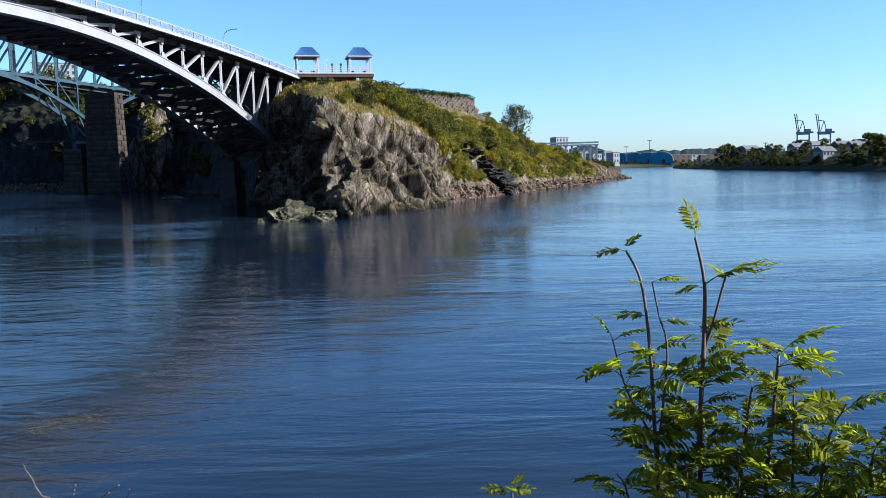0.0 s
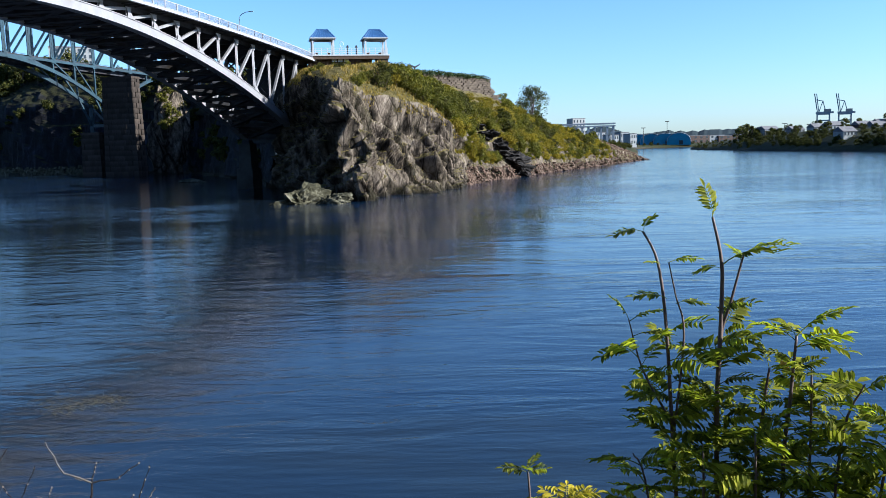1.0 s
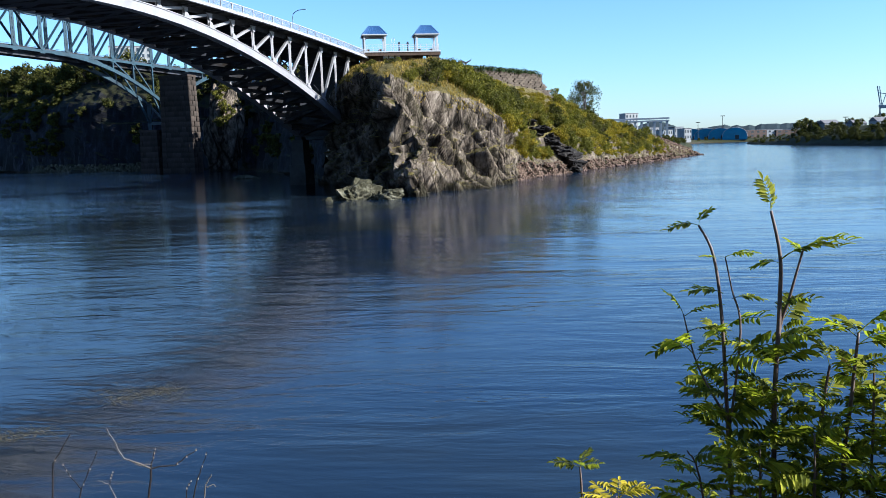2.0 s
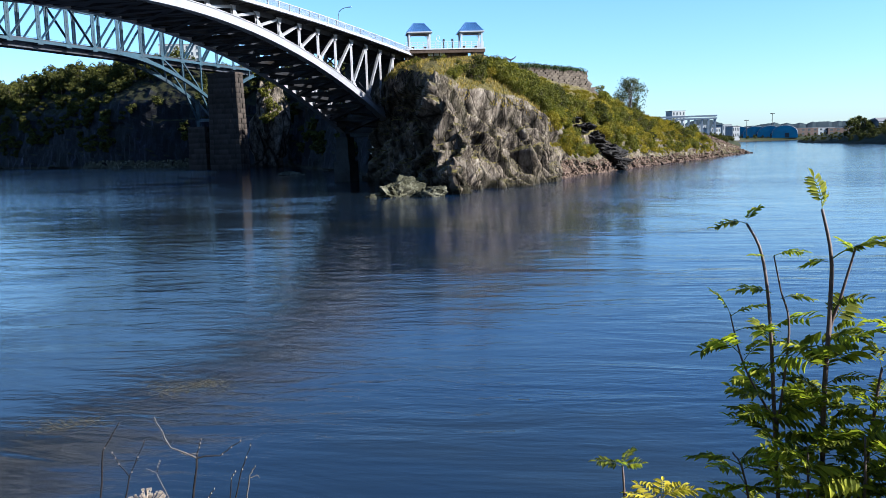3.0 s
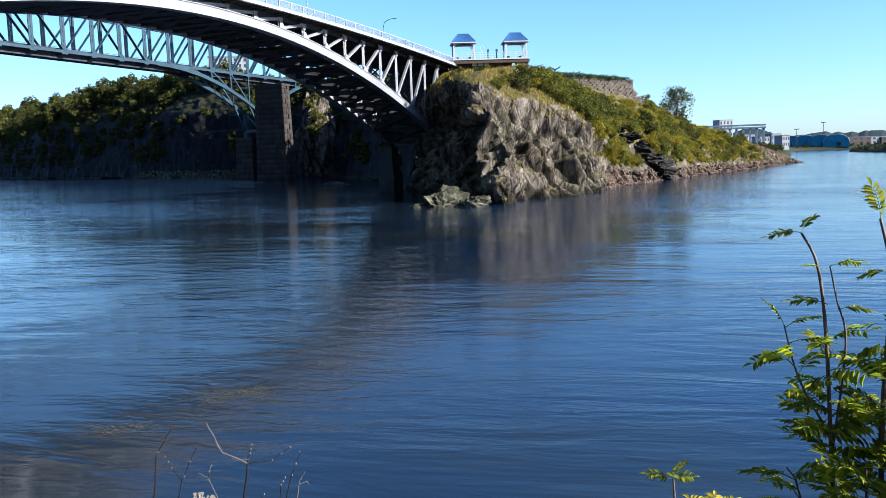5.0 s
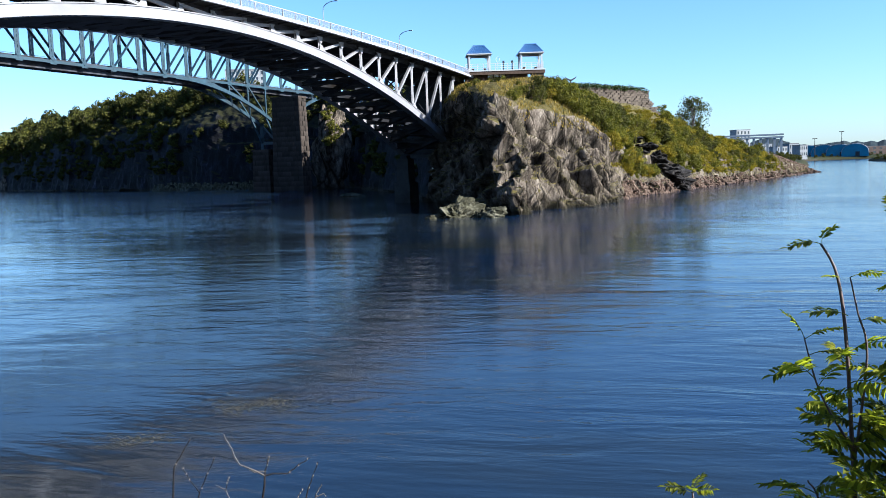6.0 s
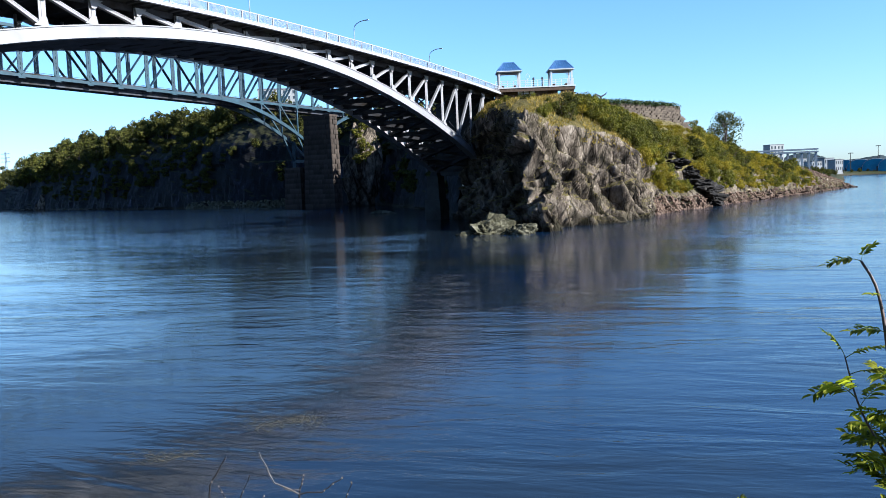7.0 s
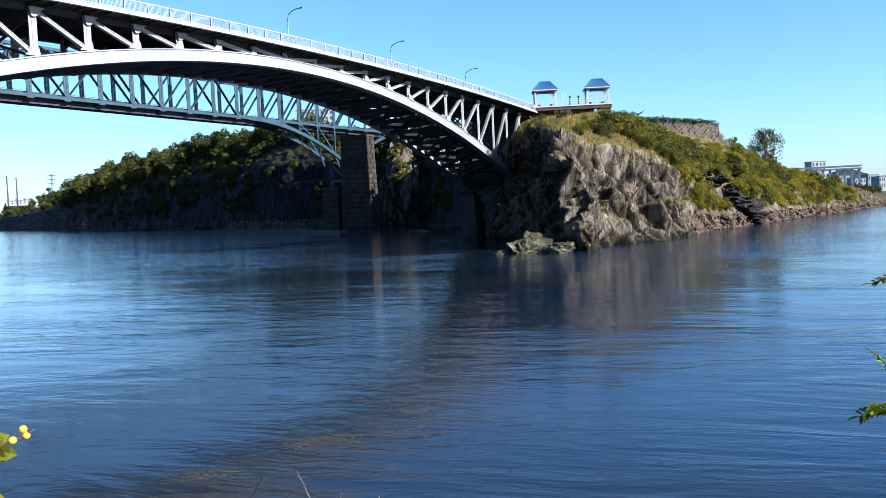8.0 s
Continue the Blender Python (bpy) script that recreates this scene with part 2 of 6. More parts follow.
def water_material():
    """Dark river water with smooth slicks between rippled lanes."""
    m = bpy.data.materials.new("river_water")
    nt, nodes, bsdf, link = links(m)
    murk = ramp(nt, noise_tex(nt, 0.05, 5, 0.6, (1.0, 2.2, 1)), [(0.35, (0.004, 0.0125, 0.037)), (0.52, (0.0075, 0.0155, 0.031)), (0.68, (0.016, 0.021, 0.022))])
    # a silty, smooth tongue of current to the headland, with dim reflection painted in
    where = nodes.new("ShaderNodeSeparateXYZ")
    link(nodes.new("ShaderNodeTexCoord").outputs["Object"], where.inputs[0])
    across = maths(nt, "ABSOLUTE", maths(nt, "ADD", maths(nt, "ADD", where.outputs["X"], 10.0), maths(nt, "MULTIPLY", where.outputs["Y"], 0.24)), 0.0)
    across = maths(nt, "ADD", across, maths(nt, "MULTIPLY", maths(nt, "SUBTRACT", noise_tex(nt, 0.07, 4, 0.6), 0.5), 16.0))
    dim_tongue = nodes.new("ShaderNodeMapRange")
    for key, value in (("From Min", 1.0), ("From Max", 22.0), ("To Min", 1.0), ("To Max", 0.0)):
        dim_tongue.inputs[key].default_value = value
    link(across, dim_tongue.inputs["Value"])
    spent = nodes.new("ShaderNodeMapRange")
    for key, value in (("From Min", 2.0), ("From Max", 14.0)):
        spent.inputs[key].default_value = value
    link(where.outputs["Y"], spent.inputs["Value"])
    dim_tongue = maths(nt, "MULTIPLY", dim_tongue.outputs[0], spent.outputs[0])
    murk = mixed(nt, "MIX", maths(nt, "MULTIPLY", dim_tongue, 0.95), murk, (0.0035, 0.0042, 0.004))
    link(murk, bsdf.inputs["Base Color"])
    bsdf.inputs["Roughness"].default_value = 0.1
    bsdf.inputs["IOR"].default_value = 1.333
    swell = noise_tex(nt, 0.36, 4, 0.55, (0.5, 1.5, 1, 0, 0, 8), 0.8)
    chop = noise_tex(nt, 1.3, 4, 0.55, (0.55, 1.5, 1, 0, 0, -5), 0.8)
    fine = noise_tex(nt, 4.5, 3, 0.6, (0.85, 1.2, 1, 0, 0, 18), 0.5)
    lanes = ramp(nt, noise_tex(nt, 0.035, 5, 0.62, (0.6, 1.8, 1, 0, 0, 6), 1.2), [(0.42, (0.1, 0.1, 0.1)), (0.66, (1, 1, 1))])
    fine_lanes = ramp(nt, noise_tex(nt, 0.11, 4, 0.6, (0.6, 1.8, 1, 0, 0, -10), 1.0), [(0.42, (0.03, 0.03, 0.03)), (0.68, (1, 1, 1))])
    h = maths(nt, "MULTIPLY", maths(nt, "MULTIPLY", swell, maths(nt, "ADD", maths(nt, "MULTIPLY", lanes, 0.7), 0.3)), 0.16)
    h = maths(nt, "ADD", h, maths(nt, "MULTIPLY", maths(nt, "MULTIPLY", chop, lanes), 0.06))
    h = maths(nt, "ADD", h, maths(nt, "MULTIPLY", maths(nt, "MULTIPLY", fine, fine_lanes), 0.016))
    # the reach beyond the headland lies a little calmer than the tide race before it
    reach = nodes.new("ShaderNodeMapRange")
    for key, value in (("From Min", 45.0), ("From Max", 190.0), ("To Min", 1.0), ("To Max", 0.75)):
        reach.inputs[key].default_value = value
    link(where.outputs["Y"], reach.inputs["Value"])
    # a slick of smooth water lies across the stream before the headland
    off = maths(nt, "ADD", where.outputs["Y"], maths(nt, "MULTIPLY", maths(nt, "SUBTRACT", noise_tex(nt, 0.05, 5, 0.65, (0.5, 1.6, 1)), 0.5), 46.0))
    slick = nodes.new("ShaderNodeMapRange")
    for key, value in (("From Min", 9.0), ("From Max", 24.0), ("To Min", 0.36), ("To Max", 1.0)):
        slick.inputs[key].default_value = value
    link(maths(nt, "ABSOLUTE", maths(nt, "SUBTRACT", off, 62.0)), slick.inputs["Value"])
    slack = nodes.new("ShaderNodeMapRange")
    for key, value in (("From Min", 12.0), ("From Max", 60.0), ("To Min", 0.4), ("To Max", 1.0)):
        slack.inputs[key].default_value = value
    link(where.outputs["Y"], slack.inputs["Value"])
    calm = maths(nt, "MULTIPLY", maths(nt, "MULTIPLY", slack.outputs[0], slick.outputs[0]), maths(nt, "SUBTRACT", 1.0, maths(nt, "MULTIPLY", dim_tongue, 0.3)))
    bumped(nt, bsdf, maths(nt, "MULTIPLY", maths(nt, "MULTIPLY", h, reach.outputs[0]), calm), 1.0, 1.0)
    return m


WATER = water_material()


# ---- mesh helpers ----
class Shape:
    """Collects vertices and faces for one mesh."""

    def __init__(self):
        self.v, self.f = [], []

    def add(self, verts, faces):
        n = len(self.v)
        self.v.extend(tuple(p) for p in verts)
        self.f.extend(tuple(n + i for i in f) for f in faces)
        return self

    def box(self, centre, size, turn=0.0, taper=1.0):
        """An upright box about centre; turn in degrees, taper shrinks its top."""
        c, s = math.cos(radians(turn)), math.sin(radians(turn))
        out = []
        for dz, k in ((-0.5, 1.0), (0.5, taper)):
            for dx, dy in ((-0.5, -0.5), (0.5, -0.5), (0.5, 0.5), (-0.5, 0.5)):
                x, y = dx * size[0] * k, dy * size[1] * k
                out.append((centre[0] + c * x - s * y, centre[1] + s * x + c * y, centre[2] + dz * size[2]))
        return self.add(out, [(3, 2, 1, 0), (4, 5, 6, 7), (0, 1, 5, 4), (1, 2, 6, 5), (2, 3, 7, 6), (3, 0, 4, 7)])

    def beam(self, a, b, wide, high, up=(0, 0, 1)):
        """A rectangular bar from a to b."""
        a, b = Vector(a), Vector(b)
        w = (b - a).normalized()
        side = w.cross(Vector(up))
        if side.length < 1e-4:
            side = w.cross(Vector((1, 0, 0)))
        side.normalize()
        top = side.cross(w).normalized()
        out = []
        for p in (a, b):
            for i, j in ((-1, -1), (1, -1), (1, 1), (-1, 1)):
                out.append(p + side * (i * wide / 2) + top * (j * high / 2))
        return self.add(out, [(0, 1, 2, 3), (7, 6, 5, 4), (1, 0, 4, 5), (2, 1, 5, 6), (3, 2, 6, 7), (0, 3, 7, 4)])

    def tube(self, pts, radii, n=6):
        """A round, tapering bar along pts."""
        pts = [Vector(p) for p in pts]
        start = len(self.v)
        for k, p in enumerate(pts):
            w = (pts[min(k + 1, len(pts) - 1)] - pts[max(k - 1, 0)]).normalized()
            ref = Vector((0, 0, 1)) if abs(w.z) < 0.9 else Vector((1, 0, 0))
            a = w.cross(ref).normalized()
            b = w.cross(a)
            r = radii[k] if isinstance(radii, (list, tuple)) else radii
            for i in range(n):
                t = 2 * math.pi * i / n
                self.v.append(tuple(p + a * (r * math.cos(t)) + b * (r * math.sin(t))))
        for k in range(len(pts) - 1):
            for i in range(n):
                p, q = start + k * n + i, start + k * n + (i + 1) % n
                self.f.append((p, p + n, q + n, q))
        self.f.append(tuple(start + i for i in range(n)))
        self.f.append(tuple(start + (len(pts) - 1) * n + i for i in reversed(range(n))))
        return self

    def strip(self, rows, closed=False):
        """A sheet through rows of equal length."""
        start, n = len(self.v), len(rows[0])
        for r in rows:
            self.v.extend(tuple(p) for p in r)
        for j in range(len(rows) - 1):
            for i in range(n if closed else n - 1):
                a, b = start + j * n + i, start + j * n + (i + 1) % n
                self.f.append((a, b, b + n, a + n))
        return self

    def mesh(self, name, material, smooth=False):
        me = bpy.data.meshes.new(name)
        me.from_pydata(self.v, [], self.f)
        me.materials.append(material)
        if smooth:
            me.polygons.foreach_set("use_smooth", [True] * len(me.polygons))
        me.update()
        return me


def part(name, shape, material, parent, label="", smooth=False):
    """One mesh object under a thing or a part. shape: a Shape or a mesh made before."""
    me = shape if isinstance(shape, bpy.types.Mesh) else shape.mesh(name, material, smooth)
    ob = new(name, me)
    ob.parent = parent
    return tagged(ob, label)


def thing(name, place, label, category, group="", turn=0.0):
    ob = new(name)
    ob.empty_display_size = 0.2
    ob.matrix_world = pose(*place, 0, 0, turn)
    return tagged(ob, label, category, group)


def setting(name, shape, material, label, smooth=False):
    return tagged(new(name, shape.mesh(name, material, smooth)), label, name.split("_")[0], "", "structure")


def spline(pts, t):
    """A smooth curve through pts at t from 0 to len - 1."""
    k = min(int(t), len(pts) - 2)
    u = t - k
    p0, p1, p2, p3 = pts[max(k - 1, 0)], pts[k], pts[k + 1], pts[min(k + 2, len(pts) - 1)]
    return [0.5 * (2 * b + (c - a) * u + (2 * a - 5 * b + 4 * c - d) * u * u + (3 * b - a - 3 * c + d) * u ** 3) for a, b, c, d in zip(p0, p1, p2, p3)]


class Bank:
    """A stretch of shore: stations of foot (x, y), middle and rim (x, y, z), joined into a rugged slope with a plateau behind."""

    def __init__(self, stations, back, rough, grain, seed, cliff=1.0, strata=None, calm=None):
        self.s, self.back, self.rough, self.grain, self.off, self.cliff = stations, back, rough, grain, Vector((seed * 7.3, seed * 3.1, 0)), cliff
        self.strata, self.calm = strata, calm

    def raw(self, s, v):
        q = spline(self.s, s)
        foot, mid, rim = Vector((q[0], q[1], 0)), Vector(q[2:5]), Vector(q[5:8])
        if v < 0:
            out = foot - rim
            out.z = 0
            return foot + out.normalized() * (-v * 8) + Vector((0, 0, v * 10))
        if v <= 1:
            a = foot.lerp(mid, min(v * 2, 1)) if v < 0.5 else mid.lerp(rim, v * 2 - 1)
            b = foot * (1 - v) ** 2 + mid * (2 * v * (1 - v)) + rim * v * v
            return a.lerp(b, 0.35)
        return rim + Vector(self.back) * (v - 1)

    def point(self, s, v):
        p = self.raw(s, v)
        e = 0.02
        n = (self.raw(s + e, v) - p).cross(self.raw(s, v + e) - p)
        n = n.normalized() if n.length > 1e-9 else Vector((0, 0, 1))
        if n.z < 0:
            n = -n
        amp = self.rough * (1.0 if v < 1 else 0.25) * (self.calm(s, v) if self.calm else 1.0)
        g = self.grain
        if self.strata:
            u = p.x * self.strata[0] + p.y * self.strata[1]
            w = Vector((u * 1.25 + p.z * 0.75, (p.z - u * 0.6) * 0.42, (p.y * self.strata[0] - p.x * self.strata[1]) * 0.6)) * g + self.off
        else:
            w = Vector((p.x + 0.5 * p.z, p.y - 0.3 * p.z, p.z * 0.8)) * g + self.off
        big = noise.noise(w * 0.35) * 0.9
        fine = 0.5 - abs(noise.noise(w * 3.1))
        finer = noise.noise(w * 7.7)
        ridge = 0.5 - abs(noise.noise(w))
        if self.strata:
            # slabs parted by cracks, each at its own height, fading out into the grassy slope
            bare = max(0.0, min(1.0, (0.5 + 0.14 * max(0.0, min(1.0, 3.0 - s)) - v) / 0.1))
            soft = big + ridge * 0.7 + fine * 0.25
            if bare == 0.0:
                return p + n * (amp * soft)
            wp = w + Vector((noise.noise(w * 1.3), noise.noise(w * 1.3 + Vector((9, 0, 0))), noise.noise(w * 1.3 + Vector((0, 9, 0))))) * 0.4
            slab = 0.0
            for k, q in ((0.8, 0.5), (1.8, 0.62), (3.8, 0.34)):
                near_d, cells = noise.voronoi(wp * k)
                high = []
                for c in cells[:2]:
                    lean = noise.cell_vector(c * 5.9) - Vector((0.5, 0.5, 0.5))
                    high.append((noise.cell(c * 7.3) - 0.5) * 1.2 + (wp * k - c).dot(lean) * 1.2)
                gap = min(1.0, (near_d[1] - near_d[0]) * 3)
                slab += q * (high[0] * (0.5 + 0.5 * gap) + high[1] * (0.5 - 0.5 * gap) - (1.0 - gap) * 0.5)
            return p + n * (amp * ((big * 0.8 + slab * 1.25 + ridge * 0.5 + fine * 0.3) * bare + soft * (1 - bare)))
        cell = noise.cell(w * 1.3 + Vector((noise.noise(w * 2), noise.noise(w * 2 + Vector((5, 0, 0))), 0)) * 0.6) - 0.5
        return p + n * (amp * (big + ridge * 0.8 + cell * 0.35 * self.cliff + fine * 0.4 + finer * 0.2))

    def sheet(self, per, low=-0.15, levels=60, far=1.0, far_levels=8):
        n = (len(self.s) - 1) * per
        vs = [low + (1 - low) * j / levels for j in range(levels + 1)] + [1 + far * j / far_levels for j in range(1, far_levels + 1)]
        return Shape().strip([[self.point(min(i / per, len(self.s) - 1.0001), v) for i in range(n + 1)] for v in vs])


def chips(shape, rng, centre, spread, count, size, flat=0.6):
    """Leaves: small four-sided chips strewn in a ball about centre, more on its shell."""
    for _ in range(count):
        w = Vector((rng.gauss(0, 1), rng.gauss(0, 1), rng.gauss(0, 1))).normalized()
        p = Vector(centre) + Vector((w.x * spread[0], w.y * spread[1], w.z * spread[2])) * (0.45 + 0.6 * rng.random() ** 0.6)
        n = (w + Vector((rng.uniform(-1, 1), rng.uniform(-1, 1), rng.uniform(0, 1))) * 0.9).normalized()
        a = n.orthogonal().normalized()
        a = (a * math.cos(t) + n.cross(a) * math.sin(t)) if (t := rng.uniform(0, 6.28)) else a
        b = n.cross(a)
        k = size * rng.uniform(0.6, 1.35)
        shape.add([p - a * k, p - b * (k * flat) + n * (k * 0.15), p + a * k, p + b * (k * flat) + n * (k * 0.15)], [(0, 1, 2, 3)])


def crown_shape(rng, height, radius, clumps, per, leaf, low=0.25):
    """A crown of uneven clumps of leaves between low and the top, and the limbs that carry them."""
    crown, limbs = Shape(), []
    for _ in range(clumps):
        h = rng.uniform(low, 1.0)
        reach = radius * (math.sin(math.pi * min(0.95, max(0.12, (h - low) / (1.05 - low)))) ** 0.7) * rng.uniform(0.35, 1.0)
        t = rng.uniform(0, 2 * math.pi)
        c = (reach * math.cos(t), reach * math.sin(t), height * h * 0.95)
        r = radius * rng.uniform(0.24, 0.42)
        chips(crown, rng, c, (r, r, r * 0.75), per, leaf)
        limbs.append(c)
    return crown, limbs


def tree_parts(seed, height, radius, clumps=26, per=46, leaf=0.4, low=0.25, trunk=0.16):
    rng = random.Random(seed)
    crown, limbs = crown_shape(rng, height, radius, clumps, per, leaf, low)
    wood = Shape()
    lean = (rng.uniform(-0.3, 0.3), rng.uniform(-0.3, 0.3))
    spine = [(lean[0] * k, lean[1] * k, -0.6 + (height * 0.86 + 0.6) * k / 5) for k in range(6)]
    wood.tube(spine, [trunk * (1.15 - 0.19 * k) for k in range(6)], 7)
    for c in limbs[::2]:
        z = max(height * 0.12, c[2] - radius * 0.7)
        wood.tube([(lean[0] * z / height * 5, lean[1] * z / height * 5, z), (c[0] * 0.5, c[1] * 0.5, z + (c[2] - z) * 0.6), c], [trunk * 0.4, trunk * 0.28, trunk * 0.1], 5)
    return wood, crown


class Kind:
    """A plant built once and then copied."""

    def __init__(self, name, variants, foliage, label, category, group, **how):
        self.made, self.at = [], 0
        self.protos = []
        for seed in variants:
            wood, crown = tree_parts(seed, **how)
            self.protos.append((wood.mesh("trunk", BARK), crown.mesh("crown", foliage)))
        self.name, self.label, self.category, self.group = name, label, category, group

    def plant(self, place, rng, scale=1.0):
        wood, crown = self.protos[rng.randrange(len(self.protos))]
        ob = thing(self.name, place, self.label, self.category, self.group, rng.uniform(0, 360))
        k = scale * rng.uniform(0.8, 1.2)
        ob.scale = (k, k, k * rng.uniform(0.9, 1.15))
        part("trunk", wood, None, ob)
        part("crown", crown, None, ob)
        return ob

    def join(self, shape, place, rng, scale=1.0):
        """The same plant, added to a joined stand of many."""
        wood, crown = self.protos[rng.randrange(len(self.protos))]
        k = scale * rng.uniform(0.8, 1.2)
        m = pose(*place, 0, 0, rng.uniform(0, 360)) @ Matrix.Diagonal((k, k, k * rng.uniform(0.9, 1.15), 1))
        shape.add([m @ v.co for v in crown.vertices], [tuple(f.vertices) for f in crown.polygons])


# ---- water, banks and ground ----
# The river runs out to the horizon; the banks stand in it.
ground = Shape().add([(-4500, -400, -6), (4500, -400, -6), (4500, 4900, -6), (-4500, 4900, -6)], [(0, 1, 2, 3)])
setting("ground", ground, NEAR_LAND, "dark river bed under the water")
water = Shape().add([(-4500, -400, 0), (4500, -400, 0), (4500, 4900, 0), (-4500, 4900, 0)], [(0, 1, 2, 3)])
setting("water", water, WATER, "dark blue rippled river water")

# foot x y, middle x y z, rim x y z
headland = Bank([
    (-34, 146, -33, 148, 13, -28, 156, 19.5),
    (-25, 124, -25, 129, 15.5, -25, 146, 19.8),
    (-12.0, 98.5, -15.4, 107.5, 15.6, -20, 141, 19.4),
    (-7.7, 104.5, -11.5, 115, 14.6, -13.5, 146, 20.2),
    (-3.4, 113, -4.6, 123, 12.2, -8.5, 153, 19.4),
    (0.2, 121.5, 0.6, 128, 7.9, -4, 160, 18.4),
    (3.4, 141, 4, 152, 6.6, 1, 172, 17.6),
    (12, 163, 14, 174, 6.0, 8, 187, 16.8),
    (22, 190, 24, 202, 5.5, 18, 220, 13.2),
    (38, 230, 40, 240, 4.6, 35, 258, 9.6),
    (56, 276, 55, 284, 3.6, 50, 298, 7.2),
    (69, 306, 65, 309, 2.0, 58, 318, 5.6),
], (-24, 34, 0.8), 1.7, 0.2, 1, strata=(0.5, 0.86),
   calm=lambda s, v: (0.25 + 0.75 * max(0.0, min(1.0, (5.75 - s) / 0.4))) * (1.0 if v < 0.5 else 0.6) * (1.0 if s < 6 or v > 0.2 else 1.6))
setting("ground_headland", headland.sheet(110, levels=150), HEAD_LAND, "steep pale rock headland with dry grass on top", True)
west = Bank([
    (-30, 150, -30, 152.2, 13.6, -30, 161.2, 20),
    (-44, 186, -43.3, 188.2, 15.6, -40.3, 197.2, 23),
    (-68, 240, -66.6, 242.6, 19, -60.6, 253.6, 28),
    (-95, 296, -93.7, 298.4, 22.4, -88.2, 308.4, 33),
    (-130, 322, -129, 325.6, 25.8, -125, 340.6, 38),
    (-178, 340, -177, 345, 27.9, -173, 366, 41),
    (-240, 392, -239, 397.3, 29.3, -235, 419.3, 43),
    (-317, 452, -316.2, 458.4, 30.6, -312.7, 484.9, 45),
    (-385, 515, -384, 521.2, 29.2, -380, 547.2, 43),
    (-480, 600, -479, 606, 26.5, -475, 631, 39),
    (-640, 740, -639, 746.6, 21.7, -635, 774.1, 32),
    (-1100, 1150, -1098.8, 1157.8, 20.4, -1093.8, 1190.3, 30),
], (-60, 160, 4), 3.2, 0.05, 2)
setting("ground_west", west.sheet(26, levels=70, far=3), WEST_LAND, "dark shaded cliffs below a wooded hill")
north = Bank([
    (62, 316, 60, 318, 1.5, 56, 330, 3.4),
    (99, 470, 97, 473, 2.0, 91, 490, 4),
    (139, 660, 137, 663, 2.0, 131, 685, 4),
    (206, 955, 206, 959, 2.0, 208, 985, 4),
    (300, 1020, 301, 1025, 2.0, 308, 1058, 4),
    (470, 1060, 472, 1066, 2.0, 480, 1110, 5),
    (900, 1150, 903, 1158, 2.0, 910, 1220, 6),
], (-50, 250, 3), 0.9, 0.1, 3, cliff=0.0)
setting("ground_north", north.sheet(20, levels=22, far=3), FAR_LAND, "low stony far bank with dry grass")
east = Bank([
    (250, 748, 252, 752, 1.4, 262, 775, 3),
    (190, 692, 193, 696, 1.4, 206, 712, 3.2),
    (171, 545, 176, 550, 2.4, 192, 575, 7.0),
    (167, 470, 172, 473, 3.6, 190, 490, 9.0),
    (165, 395, 171, 397, 3.6, 190, 408, 9.0),
    (166, 320, 172, 320, 3.6, 192, 326, 8.0),
    (160, 200, 166, 200, 3.6, 192, 202, 6.0),
    (150, 60, 156, 60, 3.6, 184, 60, 6.0),
], (170, 60, 8), 1.2, 0.08, 5, cliff=0.0)
setting("ground_east", east.sheet(22, levels=24, far=3), FAR_LAND, "low wooded far bank with grass and stones")
near = Bank([
    (-78, 40, -76, 28, 8, -80, 14, 21),
    (-60, 34, -62, 26, 9, -66, 14, 21),
    (-40, 24, -44, 15, 5, -50, 4, 12),
    (-18, 12, -19, 6, 3.0, -21, 0.5, 6),
    (-7, 8.6, -7.2, 4.6, 2.4, -7.5, 1.3, 4.3),
    (0, 8.0, 0, 4.4, 2.4, 0, 1.2, 4.2),
    (7, 8.2, 7.1, 4.6, 2.4, 7.5, 1.2, 4.2),
    (22, 6, 23, 2, 3.0, 25, -3, 4.6),
    (60, -8, 62, -14, 4.0, 66, -22, 6),
], (0, -60, 1.5), 0.18, 0.8, 4, cliff=0.0)
setting("ground_bank", near.sheet(30, levels=30, far=3, far_levels=60), NEAR_LAND, "weedy earth bank under the viewpoint")

# unseen slope added behind the viewpoint to cut skylight and close the place
slope = Shape().strip([[Vector((-460 + 23 * i, -34 - 14 * j, -6 + 11.5 * j + 5 * noise.noise(Vector((i * 0.5, j * 0.6, 4))))) for i in range(41)] for j in range(10)])
setting("ground_hillside", slope, NEAR_LAND, "unseen hillside added behind the near bank to block skylight")

# low hills along the horizon
far_hills = Shape()
rng = random.Random(3)
for lo, hi, dist, tall in ((-60, 5, 3600, 40), (2, 24, 2300, 48), (20, 60, 2600, 46)):
    rows = []
    for k in range(121):
        a = radians(lo + (hi - lo) * k / 120)
        h = tall * (0.75 + 0.5 * noise.noise(Vector((k * 0.06, dist, 0)))) + 5 * noise.noise(Vector((k * 0.5, dist, 2)))
        ends = min(1.0, min(k, 120 - k) / 14)
        rows.append([(dist * math.sin(a) * q, dist * math.cos(a) * q, z) for q, z in ((0.93, -2), (0.95, h * ends * 0.5), (1.0, h * ends), (1.08, -2))])
    far_hills.strip(rows)
setting("backdrop_hills", far_hills, surface("hazy_far_woods", [(0.3, (0.012, 0.019, 0.024)), (0.7, (0.026, 0.034, 0.036))], 0.02, 0.9, bump=0.3, bump_scale=0.05, depth=3), "low wooded hills along the horizon")

# ---- arch road bridge ----
DIR = Vector((0.2487, 0.9686, 0))
SIDE = Vector((-0.9686, 0.2487, 0))
